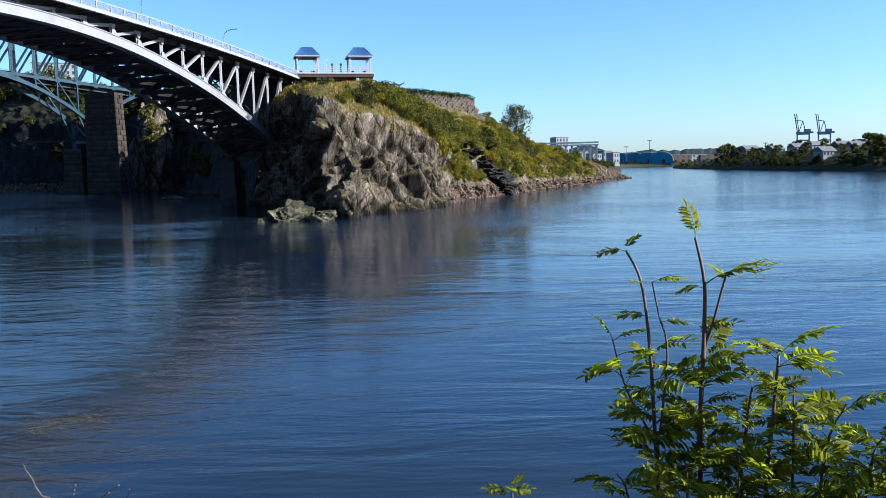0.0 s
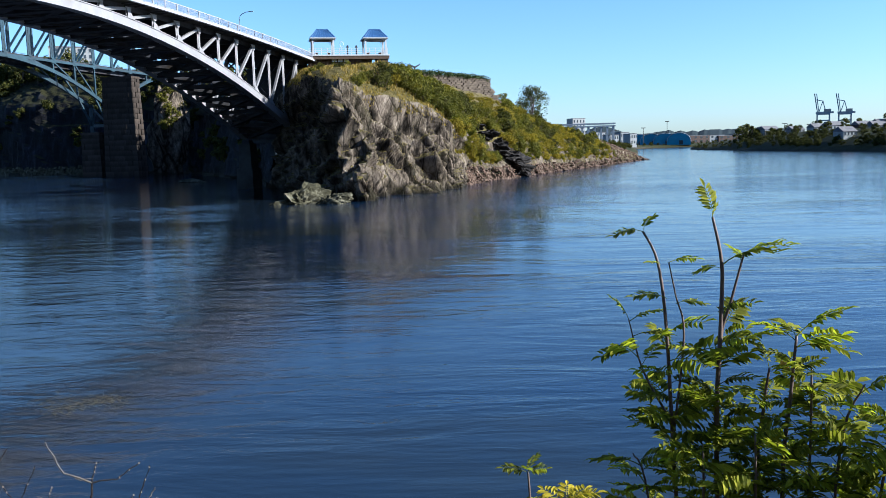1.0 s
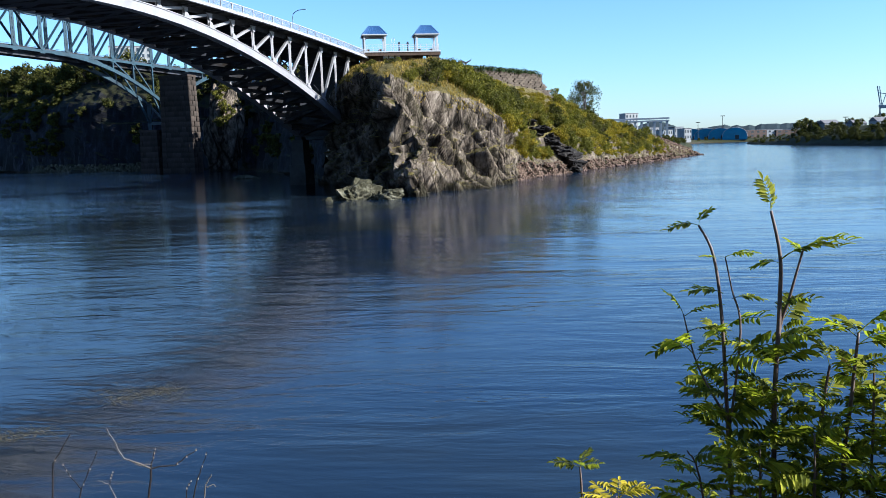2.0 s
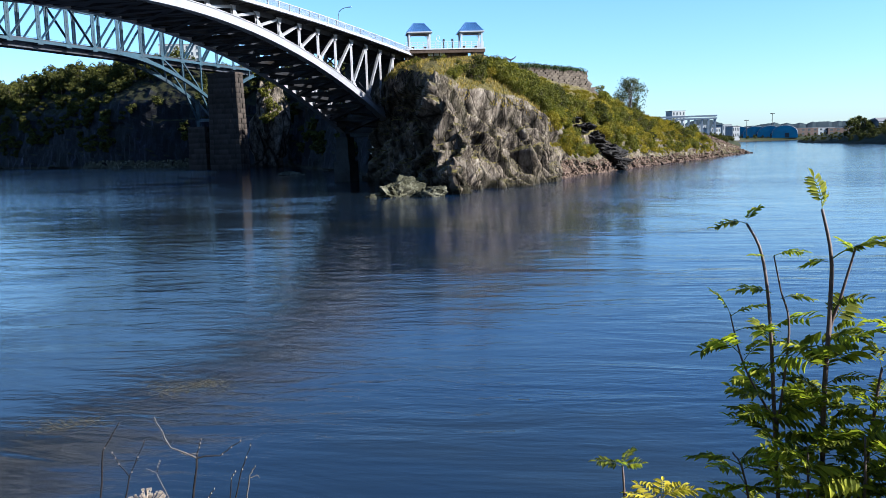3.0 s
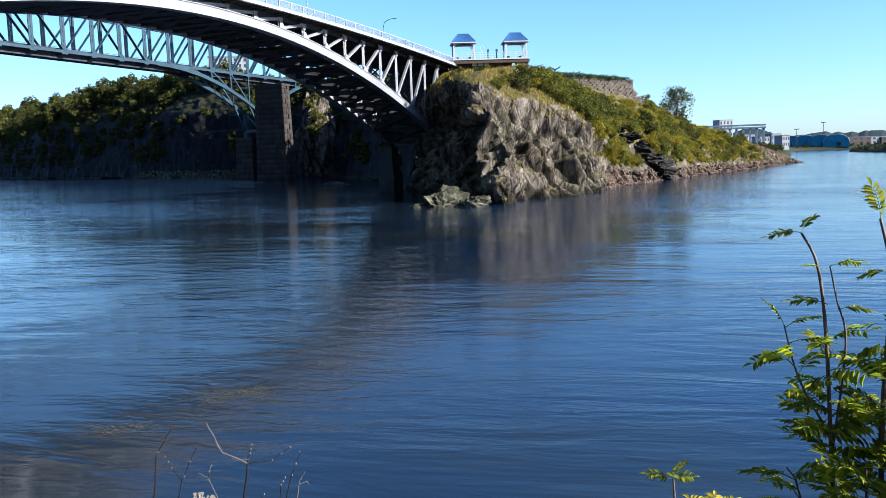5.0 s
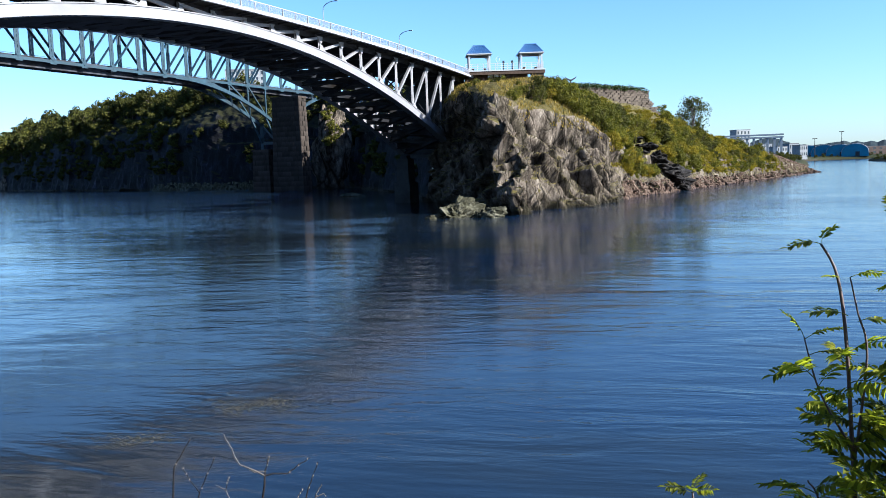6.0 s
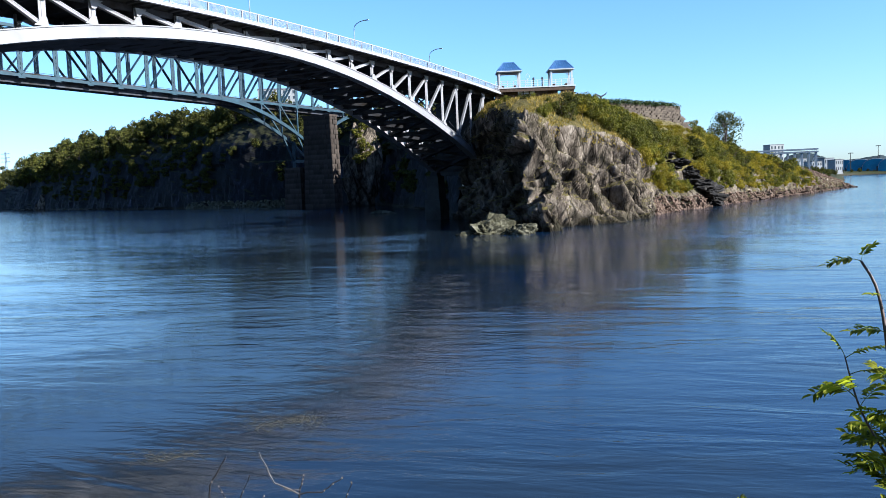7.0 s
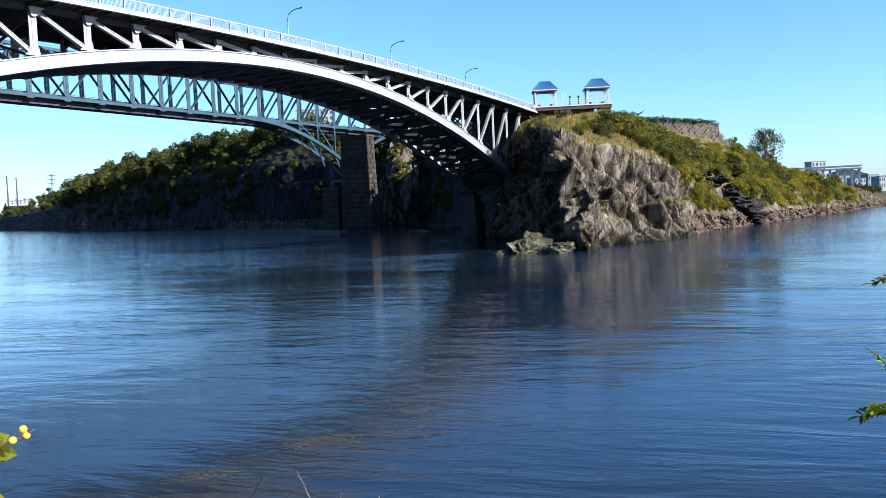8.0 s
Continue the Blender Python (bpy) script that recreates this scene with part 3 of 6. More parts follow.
CROWN = Vector((-41.42, 85.3, 0))
PANEL, RIB_GAP = 5.0, 10.0


def on_bridge(s, w, z):
    return CROWN + DIR * s + SIDE * w + Vector((0, 0, z))


def deck_z(s):
    return 23.86 - 0.0044 * s - 0.00051 * s * s


def rib_z(s):
    return 22.62 + 0.0045 * s - 0.00373 * s * s


bridge = thing("arch_bridge", on_bridge(0, 5, 0), "white-grey steel deck arch road bridge over the gorge", "bridge")
bridge_inv = bridge.matrix_world.inverted()


def bpart(name, shape, material, label="", parent=None, smooth=False):
    ob = part(name, shape, material, parent or bridge, label, smooth)
    if not parent:
        ob.matrix_parent_inverse = bridge_inv
    return ob


ENDS = 65
for w in (0.0, RIB_GAP):
    rib = Shape()
    rows = []
    for k in range(0, 81):
        s = -60 + 1.5 * k
        slope = 0.0045 - 0.00746 * s
        up = Vector((0, 0, 1)) - DIR * slope
        up.normalize()
        c = on_bridge(s, w, rib_z(s))
        t = up * -1.12
        rows.append([c + SIDE * -0.55, c + SIDE * 0.55, c + SIDE * 0.55 + up * -0.1, c + SIDE * 0.42 + up * -0.1, c + SIDE * 0.42 + t + up * 0.1, c + SIDE * 0.55 + t + up * 0.1,
                     c + SIDE * 0.55 + t, c + SIDE * -0.55 + t, c + SIDE * -0.55 + t + up * 0.1, c + SIDE * -0.46 + t + up * 0.1, c + SIDE * -0.46 + up * -0.1, c + SIDE * -0.55 + up * -0.1])
    rib.strip(rows, True)
    rib.f.append(tuple(range(11, -1, -1)))
    rib.f.append(tuple(80 * 12 + i for i in range(12)))
    bpart("arch_rib", rib, STEEL_WHITE, "white-painted box rib" if w == 0 else "")
    for i in range(-12, 13):
        s = i * PANEL
        foot, head = rib_z(s), deck_z(s) - 0.55
        # post with two flanges and a laced web
        post = Shape()
        hgt = head - foot
        for e in (-0.13, 0.13):
            post.beam(on_bridge(s + e, w, foot - 0.1), on_bridge(s + e, w, head), 0.08, 0.44, DIR)
        post.beam(on_bridge(s, w - 0.05, foot), on_bridge(s, w - 0.05, head), 0.2, 0.06, SIDE)
        if hgt > 2.5:
            for k in range(int(hgt / 0.7)):
                z = foot + 0.3 + k * 0.7
                post.beam(on_bridge(s - 0.2, w + 0.2, z), on_bridge(s + 0.2, w + 0.2, z + 0.6), 0.06, 0.05)
        bpart("spandrel_post", post, STEEL_WHITE)
        if i:
            j = i - (1 if i > 0 else -1)
            a, b = on_bridge(s, w, head - 0.15), on_bridge(j * PANEL, w, rib_z(j * PANEL) + 0.05)
            diag = Shape()
            across = (b - a).normalized().cross(SIDE).normalized()
            for e in (-0.13, 0.13):
                diag.beam(a + across * e, b + across * e, 0.36, 0.07, across)
            n = int((b - a).length / 0.4)
            for k in range(n):
                c = a.lerp(b, (k + 0.5) / n) + SIDE * -0.12
                diag.beam(c + across * -0.13, c + across * 0.13, 0.43, 0.03, SIDE)
            bpart("diagonal", diag, STEEL_WHITE)
            # gusset plates with cut corners where the bars meet
            q = 1 if i > 0 else -1
            g = min(0.8, hgt * 0.5)
            for z0, sg, at, tow in ((head, -1, s, -q), (rib_z(j * PANEL), 1, j * PANEL, q)):
                prof = [(0, 0), (tow * g * 1.25, 0), (tow * g * 0.85, sg * g * 0.28), (tow * 0.26, sg * g * 0.9), (0, sg * g), (-tow * 0.24, sg * g * 0.9), (-tow * 0.4, 0)]
                plate = Shape()
                front = [on_bridge(at + x, w - 0.27, z0 + z) for x, z in prof]
                rear = [on_bridge(at + x, w - 0.22, z0 + z) for x, z in prof]
                n = len(prof)
                plate.add(front + rear, [tuple(range(n)), tuple(range(2 * n - 1, n - 1, -1))] + [(k, (k + 1) % n, n + (k + 1) % n, n + k) for k in range(n)])
                bpart("gusset_plate", plate, STEEL_WHITE)
    # edge girder under the deck
    girder = Shape()
    for k in range(26):
        s = -ENDS + 5 * k
        girder.beam(on_bridge(s, w + 0.5, deck_z(s) - 0.5), on_bridge(s + 5, w + 0.5, deck_z(s + 5) - 0.5), 0.35, 0.6)
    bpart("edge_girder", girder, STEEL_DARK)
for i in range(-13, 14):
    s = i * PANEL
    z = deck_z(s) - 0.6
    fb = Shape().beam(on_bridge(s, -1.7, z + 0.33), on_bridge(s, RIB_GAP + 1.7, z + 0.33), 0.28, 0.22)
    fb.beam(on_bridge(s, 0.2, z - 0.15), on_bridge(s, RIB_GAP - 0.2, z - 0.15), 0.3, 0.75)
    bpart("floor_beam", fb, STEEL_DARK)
    for e in (-1.25, 1.25):
        for w0, w1 in ((-0.2, -1.75), (RIB_GAP + 0.2, RIB_GAP + 1.75)):
            bpart("deck_bracket", Shape().beam(on_bridge(s + e, w0, z + 0.24), on_bridge(s + e, w1, z + 0.34), 0.18, 0.2), STEEL_DARK)
# bracing below the deck, its shade carried by the dark steel colour
for i in range(-12, 12):
    s0, s1 = i * PANEL, (i + 1) * PANEL
    z0, z1 = rib_z(s0) - 0.9, rib_z(s1) - 0.9
    lat = Shape()
    mid = on_bridge((s0 + s1) / 2, RIB_GAP / 2, (z0 + z1) / 2)
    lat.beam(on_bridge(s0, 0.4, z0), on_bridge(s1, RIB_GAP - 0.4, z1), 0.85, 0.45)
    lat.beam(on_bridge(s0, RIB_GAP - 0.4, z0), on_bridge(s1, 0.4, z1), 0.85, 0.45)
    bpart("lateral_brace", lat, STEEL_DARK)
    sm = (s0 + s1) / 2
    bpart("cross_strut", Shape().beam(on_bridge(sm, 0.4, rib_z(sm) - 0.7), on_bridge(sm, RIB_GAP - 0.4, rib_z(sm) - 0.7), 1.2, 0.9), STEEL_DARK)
for i in range(-12, 13):
    s = i * PANEL
    st = Shape()
    z = rib_z(s)
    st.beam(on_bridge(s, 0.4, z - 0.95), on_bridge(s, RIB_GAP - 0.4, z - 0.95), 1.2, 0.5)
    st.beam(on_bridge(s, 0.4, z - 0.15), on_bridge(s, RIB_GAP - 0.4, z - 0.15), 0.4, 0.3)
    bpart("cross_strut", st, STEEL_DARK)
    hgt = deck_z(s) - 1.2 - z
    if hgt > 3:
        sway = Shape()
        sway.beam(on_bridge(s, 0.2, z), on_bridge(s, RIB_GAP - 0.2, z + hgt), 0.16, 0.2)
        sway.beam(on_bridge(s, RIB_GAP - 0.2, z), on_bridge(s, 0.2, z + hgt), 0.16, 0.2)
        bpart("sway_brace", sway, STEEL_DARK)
deck = Shape()
deck.strip([[on_bridge(-ENDS + 2.5 * k, w, deck_z(-ENDS + 2.5 * k) + dz) for w, dz in ((-1.9, 0.02), (RIB_GAP + 1.9, 0.02), (RIB_GAP + 1.9, -0.16), (-1.9, -0.16))] for k in range(53)], True)
bpart("deck_slab", deck, CONCRETE)
for w, sg in ((-1.95, 1), (RIB_GAP + 1.95, -1)):
    curb = Shape().strip([[on_bridge(-ENDS + 2.5 * k, w + sg * a, deck_z(-ENDS + 2.5 * k) + dz) for a, dz in ((0, -0.26), (0, 0.05), (0.35, 0.05), (0.35, -0.26))] for k in range(53)], True)
    bpart("kerb_fascia", curb, RAIL_WHITE, "pale concrete kerb along the deck edge")
road = Shape().strip([[on_bridge(-ENDS + 2.5 * k, w, deck_z(-ENDS + 2.5 * k) + 0.07) for w in (0.6, RIB_GAP - 0.6)] for k in range(53)])
bpart("roadway", road, ASPHALT)

# railing: one post and one picket panel, repeated along both edges
post_mesh = Shape().box((0, 0, 0.51), (0.12, 0.1, 1.02)).mesh("rail_post", RAIL_WHITE)
panel_shape = Shape()
ln = 2.5
for z, t in ((0.97, 0.09), (0.12, 0.06)):
    panel_shape.box((0, 0, z), (0.07, ln, t))
for k in range(18):
    panel_shape.box((0, -ln / 2 + 0.14 + k * (ln - 0.28) / 17, 0.54), (0.022, 0.035, 0.84))
panel_mesh = panel_shape.mesh("rail_panel", RAIL_WHITE)
for w in (-1.78, RIB_GAP + 1.78):
    for k in range(53):
        s = -ENDS + 2.5 * k
        for nm, me, at in (("rail_post", post_mesh, s), ("rail_panel", panel_mesh, s + 1.25)):
            if nm == "rail_panel" and k == 52:
                continue
            ob = part(nm, me, None, bridge)
            ob.matrix_parent_inverse = bridge_inv
            tilt = math.degrees(math.atan(-0.0044 - 0.00102 * at))
            ob.matrix_basis = Matrix.Translation(on_bridge(at, w, deck_z(at) + 0.04)) @ pose(0, 0, 0, 0, 0, -14.4) @ pose(0, 0, 0, tilt, 0, 0)


def street_lamp(s, w, toward, tall=7.2):
    p = on_bridge(s, w, deck_z(s) + 0.05)
    ob = thing("street_lamp", p, "slender grey street lamp with a curved arm", "lamp", "lamps along the bridge", -14.4)
    part("pole", Shape().tube([(0, 0, 0), (0, 0, tall * 0.8)], [0.11, 0.06], 8), CRANE_GREY, ob)
    arm = [(0, 0, tall * 0.8)] + [(toward * 1.9 * (1 - math.cos(a)), 0, tall * 0.8 + 1.0 * math.sin(a)) for a in (0.4, 0.8, 1.2, 1.5)] + [(toward * 2.1, 0, tall * 0.8 + 1.0)]
    part("arm", Shape().tube(arm, 0.06, 6), CRANE_GREY, ob)
    part("lamp_head", Shape().box((toward * 2.35, 0, tall * 0.8 + 1.0), (0.7, 0.24, 0.12), 0, 0.8), CRANE_GREY, ob)
    return ob


for s in (-57.5, -33.5, -9.5, 14.3, 38.3, 62.2):
    street_lamp(s - 0.3, RIB_GAP + 1.0, 1, 9.2)

# skewback piers of the arch and the abutment walls
for s, lift in ((60.5, 9.4), (-60.5, 9.4)):
    for w in (0.0, RIB_GAP):
        p = on_bridge(s, w, 0)
        ob = thing("arch_pier", (p.x, p.y, 0), "stepped concrete pier under the arch foot", "pier", "piers of the arch bridge", -14.4)
        part("plinth", Shape().box((0, 0, 1.0), (3.2, 3.4, 5.0), 0, 0.94), CONCRETE, ob)
        part("shaft", Shape().box((0, 0, 5.6), (2.4, 2.6, 4.2), 0, 0.9), CONCRETE, ob)
        part("bearing", Shape().box((0, 0, 8.0), (1.4, 1.6, 0.7), 0, 0.8), STEEL_DARK, ob)
for s in (68.0, -68.0):
    p = on_bridge(s, RIB_GAP / 2, 0)
    ob = thing("bridge_abutment", (p.x, p.y, 8), "grey concrete bridge abutment against the rock", "abutment", "abutments of the arch bridge", -14.4)
    part("abutment_wall", Shape().box((0, 0, 6.3), (RIB_GAP + 3.6, 6.0, 13.0)), CONCRETE, ob)

# ---- railway truss bridge ----
RDIR = Vector((math.sin(radians(12.2)), math.cos(radians(12.2)), 0))
RSIDE = Vector((-RDIR.y, RDIR.x, 0))
RBASE = Vector((-108.24, 284.58, 0))
RP = 9.5


def on_rail(s, w, z):
    return RBASE + RDIR * s + RSIDE * w + Vector((0, 0, z))


def low_z(s):
    """Lower line of the truss: level over the gorge, hunched down to the pier."""
    d = max(0.0, s + 62)
    return 34.3 - 11.6 * min(1.0, d / 48) ** 2 if s < -8 else 34.3 - 11.6 * max(0.0, 1 - (s + 8) / 34) ** 2


truss = thing("railway_bridge", on_rail(-60, 3, 0), "pale blue-grey steel railway truss bridge behind the arch", "bridge")
truss_inv = truss.matrix_world.inverted()


def tpart(name, shape, label=""):
    ob = part(name, shape, STEEL_BLUE, truss, label)
    ob.matrix_parent_inverse = truss_inv
    return ob


TOP, FLOOR_Z = 45.0, 34.3
first, last = -17, 5
for w in (0.0, 6.5):
    for nm, z in (("top_chord", TOP), ("floor_chord", FLOOR_Z)):
        c = Shape()
        for e in (-0.3, 0.3):
            c.beam(on_rail(first * RP, w + e, z), on_rail((last if z == FLOOR_Z else 0) * RP, w + e, z), 0.12, 0.7)
        c.beam(on_rail(first * RP, w, z + 0.3), on_rail((last if z == FLOOR_Z else 0) * RP, w, z + 0.3), 0.7, 0.1)
        tpart(nm, c)
    for i in range(first, 1):
        s = i * RP
        v = Shape()
        for e in (-0.36, 0.36):
            v.beam(on_rail(s + e, w, FLOOR_Z), on_rail(s + e, w, TOP), 0.18, 0.6, RDIR)
        for k in range(9):
            v.beam(on_rail(s - 0.36, w, FLOOR_Z + 0.6 + k * 1.15), on_rail(s + 0.36, w, FLOOR_Z + 1.2 + k * 1.15), 0.2, 0.3)
        tpart("vertical", v)
        d = Shape()
        up = i not in (-16, -14, -12, -11, -8)
        a, b = (FLOOR_Z, TOP) if up else (TOP, FLOOR_Z)
        for e in (-0.15, 0.15):
            d.beam(on_rail(s, w + e, a), on_rail(s + RP, w + e, b), 0.14, 0.55, RSIDE)
        if i < 0:
            tpart("diagonal", d)
        g = Shape()
        g.beam(on_rail(s - 0.9, w - 0.32, FLOOR_Z - 0.1), on_rail(s + 0.9, w - 0.32, FLOOR_Z - 0.1), 0.06, 1.1)
        g.beam(on_rail(s - 0.6, w - 0.32, FLOOR_Z + 0.6), on_rail(s + 0.6, w - 0.32, FLOOR_Z + 0.6), 0.06, 0.6)
        tpart("gusset_plate", g)
    # haunch below the floor
    for lo, steps in ((-62, 13), (-7, 10)):
        h = Shape().strip([[on_rail(lo + 4 * k, w + dw, low_z(lo + 4 * k) + dz) for dw, dz in ((-0.35, -0.55), (0.35, -0.55), (0.35, 0.55), (-0.35, 0.55))] for k in range(steps)], True)
        tpart("haunch_chord", h)
    for s in (-47.5, -38, -28.5, -19, 9.5, 19):
        if FLOOR_Z - low_z(s) > 0.8:
            tpart("haunch_post", Shape().beam(on_rail(s, w, low_z(s)), on_rail(s, w, FLOOR_Z), 0.4, 0.5, RDIR))
            tpart("haunch_diagonal", Shape().beam(on_rail(s - 9.5 if s < 0 else s + 9.5, w, FLOOR_Z), on_rail(s, w, low_z(s)), 0.4, 0.4, RSIDE))
for i in range(first, last):
    s = i * RP
    fl = Shape()
    fl.beam(on_rail(s, 0, FLOOR_Z), on_rail(s, 6.5, FLOOR_Z), 0.5, 1.0)
    tpart("floor_beam", fl)
    if i < 0:
        tb = Shape().beam(on_rail(s, 0, TOP), on_rail(s, 6.5, TOP), 0.4, 0.4)
        tb.beam(on_rail(s, 0, TOP), on_rail(s + RP, 6.5, TOP), 0.25, 0.25)
        tb.beam(on_rail(s, 6.5, TOP), on_rail(s + RP, 0, TOP), 0.25, 0.25)
        tpart("top_brace", tb)
fl = Shape()
for w in (1.6, 3.25, 4.9):
    fl.beam(on_rail(first * RP, w, FLOOR_Z - 0.5), on_rail(last * RP, w, FLOOR_Z - 0.5), 0.5, 2.2)
fl.beam(on_rail(first * RP, 3.25, FLOOR_Z + 0.75), on_rail(last * RP, 3.25, FLOOR_Z + 0.75), 4.4, 0.3)
ob = part("track_floor", fl, STEEL_DARK, truss, "dark railway track floor on stringers")
ob.matrix_parent_inverse = truss_inv
walk_rail = Shape()
for z in (0.9, 1.5, 2.0):
    walk_rail.beam(on_rail(first * RP, 5.9, FLOOR_Z + z), on_rail(last * RP, 5.9, FLOOR_Z + z), 0.08, 0.08)
tpart("walkway_rail", walk_rail)


def stone_pier(place, turn, size, top, taper, label, name="stone_pier"):
    """A battered masonry pier: a mortar core with courses of separate blocks on its faces."""
    ob = thing(name, place, label, "pier", "", turn)
    lx, ly = size
    part("core", Shape().box((0, 0, top / 2 - 1), (lx - 0.3, ly - 0.3, top + 2), 0, taper), MORTAR, ob)
    part("cap_course", Shape().box((0, 0, top - 0.3), (lx * taper + 0.5, ly * taper + 0.5, 0.7)), STONE_PIER, ob)
    rng = random.Random(int(top * 10))
    courses = max(8, int(top / 1.6))
    hc = top / courses
    made = {}
    for c in range(courses):
        k = 1 - (1 - taper) * (c + 0.5) / courses
        z = hc * (c + 0.5)
        for face, length, off in ((0, ly * k, lx * k / 2), (1, lx * k, -ly * k / 2)):
            n = 3 if face == 0 else 7
            for j in range(n):
                u = (j + 0.5 + (0.22 if c % 2 else -0.22) * (1 if 0 < j < n - 1 else 0)) / n - 0.5
                side = (0.5, length / n * 0.97, hc * 0.94) if face == 0 else (length / n * 0.97, 0.5, hc * 0.94)
                if (c, face) not in made:
                    made[c, face] = Shape().box((0, 0, 0), side).mesh("block", STONE_PIER)
                o = part("block", made[c, face], None, ob)
                out = rng.uniform(-0.04, 0.06)
                o.location = (off - 0.2 + out, u * length, z) if face == 0 else (u * length, off + 0.2 - out, z)
    return ob


stone_pier((-105.6, 269.6, 0), -12.2, (12.0, 5.0), 31.2, 0.86, "tall battered dark stone railway pier, one end sunlit")
stone_pier((-116.2, 272.0, 0), -12.2, (7.0, 5.0), 14.2, 0.9, "low dark stone pier under the truss haunch")
for w in (0.3, 6.2):
    tpart("bearing_post", Shape().beam(on_rail(-13.0, w, 13.8), on_rail(-13.0, w, 23.0), 1.0, 1.2))
    tpart("bearing_strut", Shape().beam(on_rail(-13.0, w, 16.0), on_rail(-19.0, w, 24.6), 0.5, 0.6))
tpart("bearing_beam", Shape().beam(on_rail(-13.0, 0.3, 16.4), on_rail(-13.0, 6.2, 16.4), 0.8, 0.9))
tpart("bearing_brace", Shape().beam(on_rail(-13.0, 0.3, 16.4), on_rail(-13.0, 6.2, 22.4), 0.5, 0.5))


# ---- rocks ----
def rock_shape(seed, size, level=3, rough=0.35, flat=0.75):
    """A broken boulder: a ball cut by planes and roughened."""
    bm = bmesh.new()
    bmesh.ops.create_icosphere(bm, subdivisions=level, radius=1)
    rng = random.Random(seed)
    cuts = [(Vector((rng.gauss(0, 1), rng.gauss(0, 1), rng.gauss(0, 0.8))).normalized(), rng.uniform(0.5, 0.85)) for _ in range(9)]
    off = Vector((seed * 3.7, seed * 1.9, 0))
    for v in bm.verts:
        p = v.co.copy()
        for n, d in cuts:
            k = p.dot(n) - d
            if k > 0:
                p -= n * k
        p *= 1 + rough * (noise.noise(p * 1.6 + off) * 0.65 + noise.noise(p * 4.5 + off) * 0.35 + (0.3 - abs(noise.noise(p * 9.0 + off))) * 0.22)
        v.co = Vector((p.x * size[0], p.y * size[1], p.z * size[2] * flat))
    sh = Shape()
    sh.v = [tuple(v.co) for v in bm.verts]
    bm.faces.ensure_lookup_table()
    sh.f = [tuple(v.index for v in f.verts) for f in bm.faces]
    bm.free()
    return sh


islet = new("rock_islet", rock_shape(4, (3.1, 2.2, 2.6), 5, 0.8).mesh("rock_islet", WEED_ROCK))
islet.matrix_world = pose(-18.4, 97.6, 0.1, 0, 0, 20)
tagged(islet, "low weed-covered grey rock standing in the water", "rock", "rocks in the water")
islet2 = new("rock_islet", rock_shape(9, (2.3, 1.8, 1.7), 5, 0.8).mesh("rock_islet", WEED_ROCK))
islet2.matrix_world = pose(-14.4, 95.8, 0.0, 0, 0, -15)
tagged(islet2, "lower weed-covered rock beside the larger one", "rock", "rocks in the water")
ledge = new("rock_ledge", rock_shape(12, (4.0, 2.0, 0.9), 3, 0.5).mesh("rock_ledge", WEED_ROCK))
ledge.matrix_world = pose(-60, 190, 0.1, 0, 0, 10)
tagged(ledge, "flat wet rock ledge at the shaded shore", "rock")
spur = new("rock_outcrop", rock_shape(21, (6.5, 9, 21), 5, 0.5, 1.0).mesh("rock_outcrop", HEAD_LAND))
spur.matrix_world = pose(-97.5, 286, 12.0, 0, 0, 0)
tagged(spur, "sunlit rock spur below the railway bridge", "rock")
far_rock = new("rock_outcrop", rock_shape(25, (7, 6, 10), 4, 0.5, 1.0).mesh("rock_outcrop", HEAD_LAND))
far_rock.matrix_world = pose(-475, 592, 3, 0, 0, 0)
tagged(far_rock, "pale rock stack at the foot of the wooded hill", "rock")

rng = random.Random(11)
boulders = [rock_shape(30 + k, (1.0, 0.75, 0.62), 2, 0.3).mesh("shore_rock", SHORE_ROCK) for k in range(7)]
for k in range(260):
    s, v = rng.uniform(5.75, 10.95), abs(rng.gauss(0.02, 0.1))
    p = headland.point(s, min(v, 0.3))
    ob = new("shore_rock", boulders[k % 7])
    q = rng.uniform(0.3, 0.8) * (1.35 if s > 8 else 1.0)
    ob.matrix_world = pose(p.x, p.y, max(p.z, 0.0) + 0.08 * q, rng.uniform(-20, 20), rng.uniform(-20, 20), rng.uniform(0, 360)) @ Matrix.Diagonal((q * rng.uniform(0.9, 1.9), q, q * rng.uniform(0.45, 0.9), 1))
    tagged(ob, "reddish-brown broken rock on the shore", "rock", "rocks along the headland shore")
scree = Shape()
for k in range(6000):
    s = rng.uniform(5.7, 10.99)
    v = rng.random() ** 1.6 * (0.2 + 0.8 * max(0.0, min(1.0, (s - 9.3) / 0.6)))
    p = headland.point(s, v)
    q = rng.uniform(0.1, 0.36)
    scree.box((p.x, p.y, max(p.z, 0) + q * 0.25), (q * 2.4, q * 1.3, q * 0.8), rng.uniform(0, 180), 0.7)
tagged(new("scree", scree.mesh("scree", SHORE_ROCK)), "broken reddish stones along the waterline", "stones", "", "stuff")
scree = Shape()
for k in range(700):
    s, v = rng.uniform(4.0, 5.6), rng.random() ** 2 * 0.05
    p = west.point(s, v)
    q = rng.uniform(0.3, 1.1)
    scree.box((p.x, p.y, max(p.z, 0) + q * 0.25), (q * 2, q * 1.3, q), rng.uniform(0, 180), 0.7)
tagged(new("scree", scree.mesh("scree", WEED_ROCK)), "pale rubble at the foot of the shaded cliff", "stones", "", "stuff")

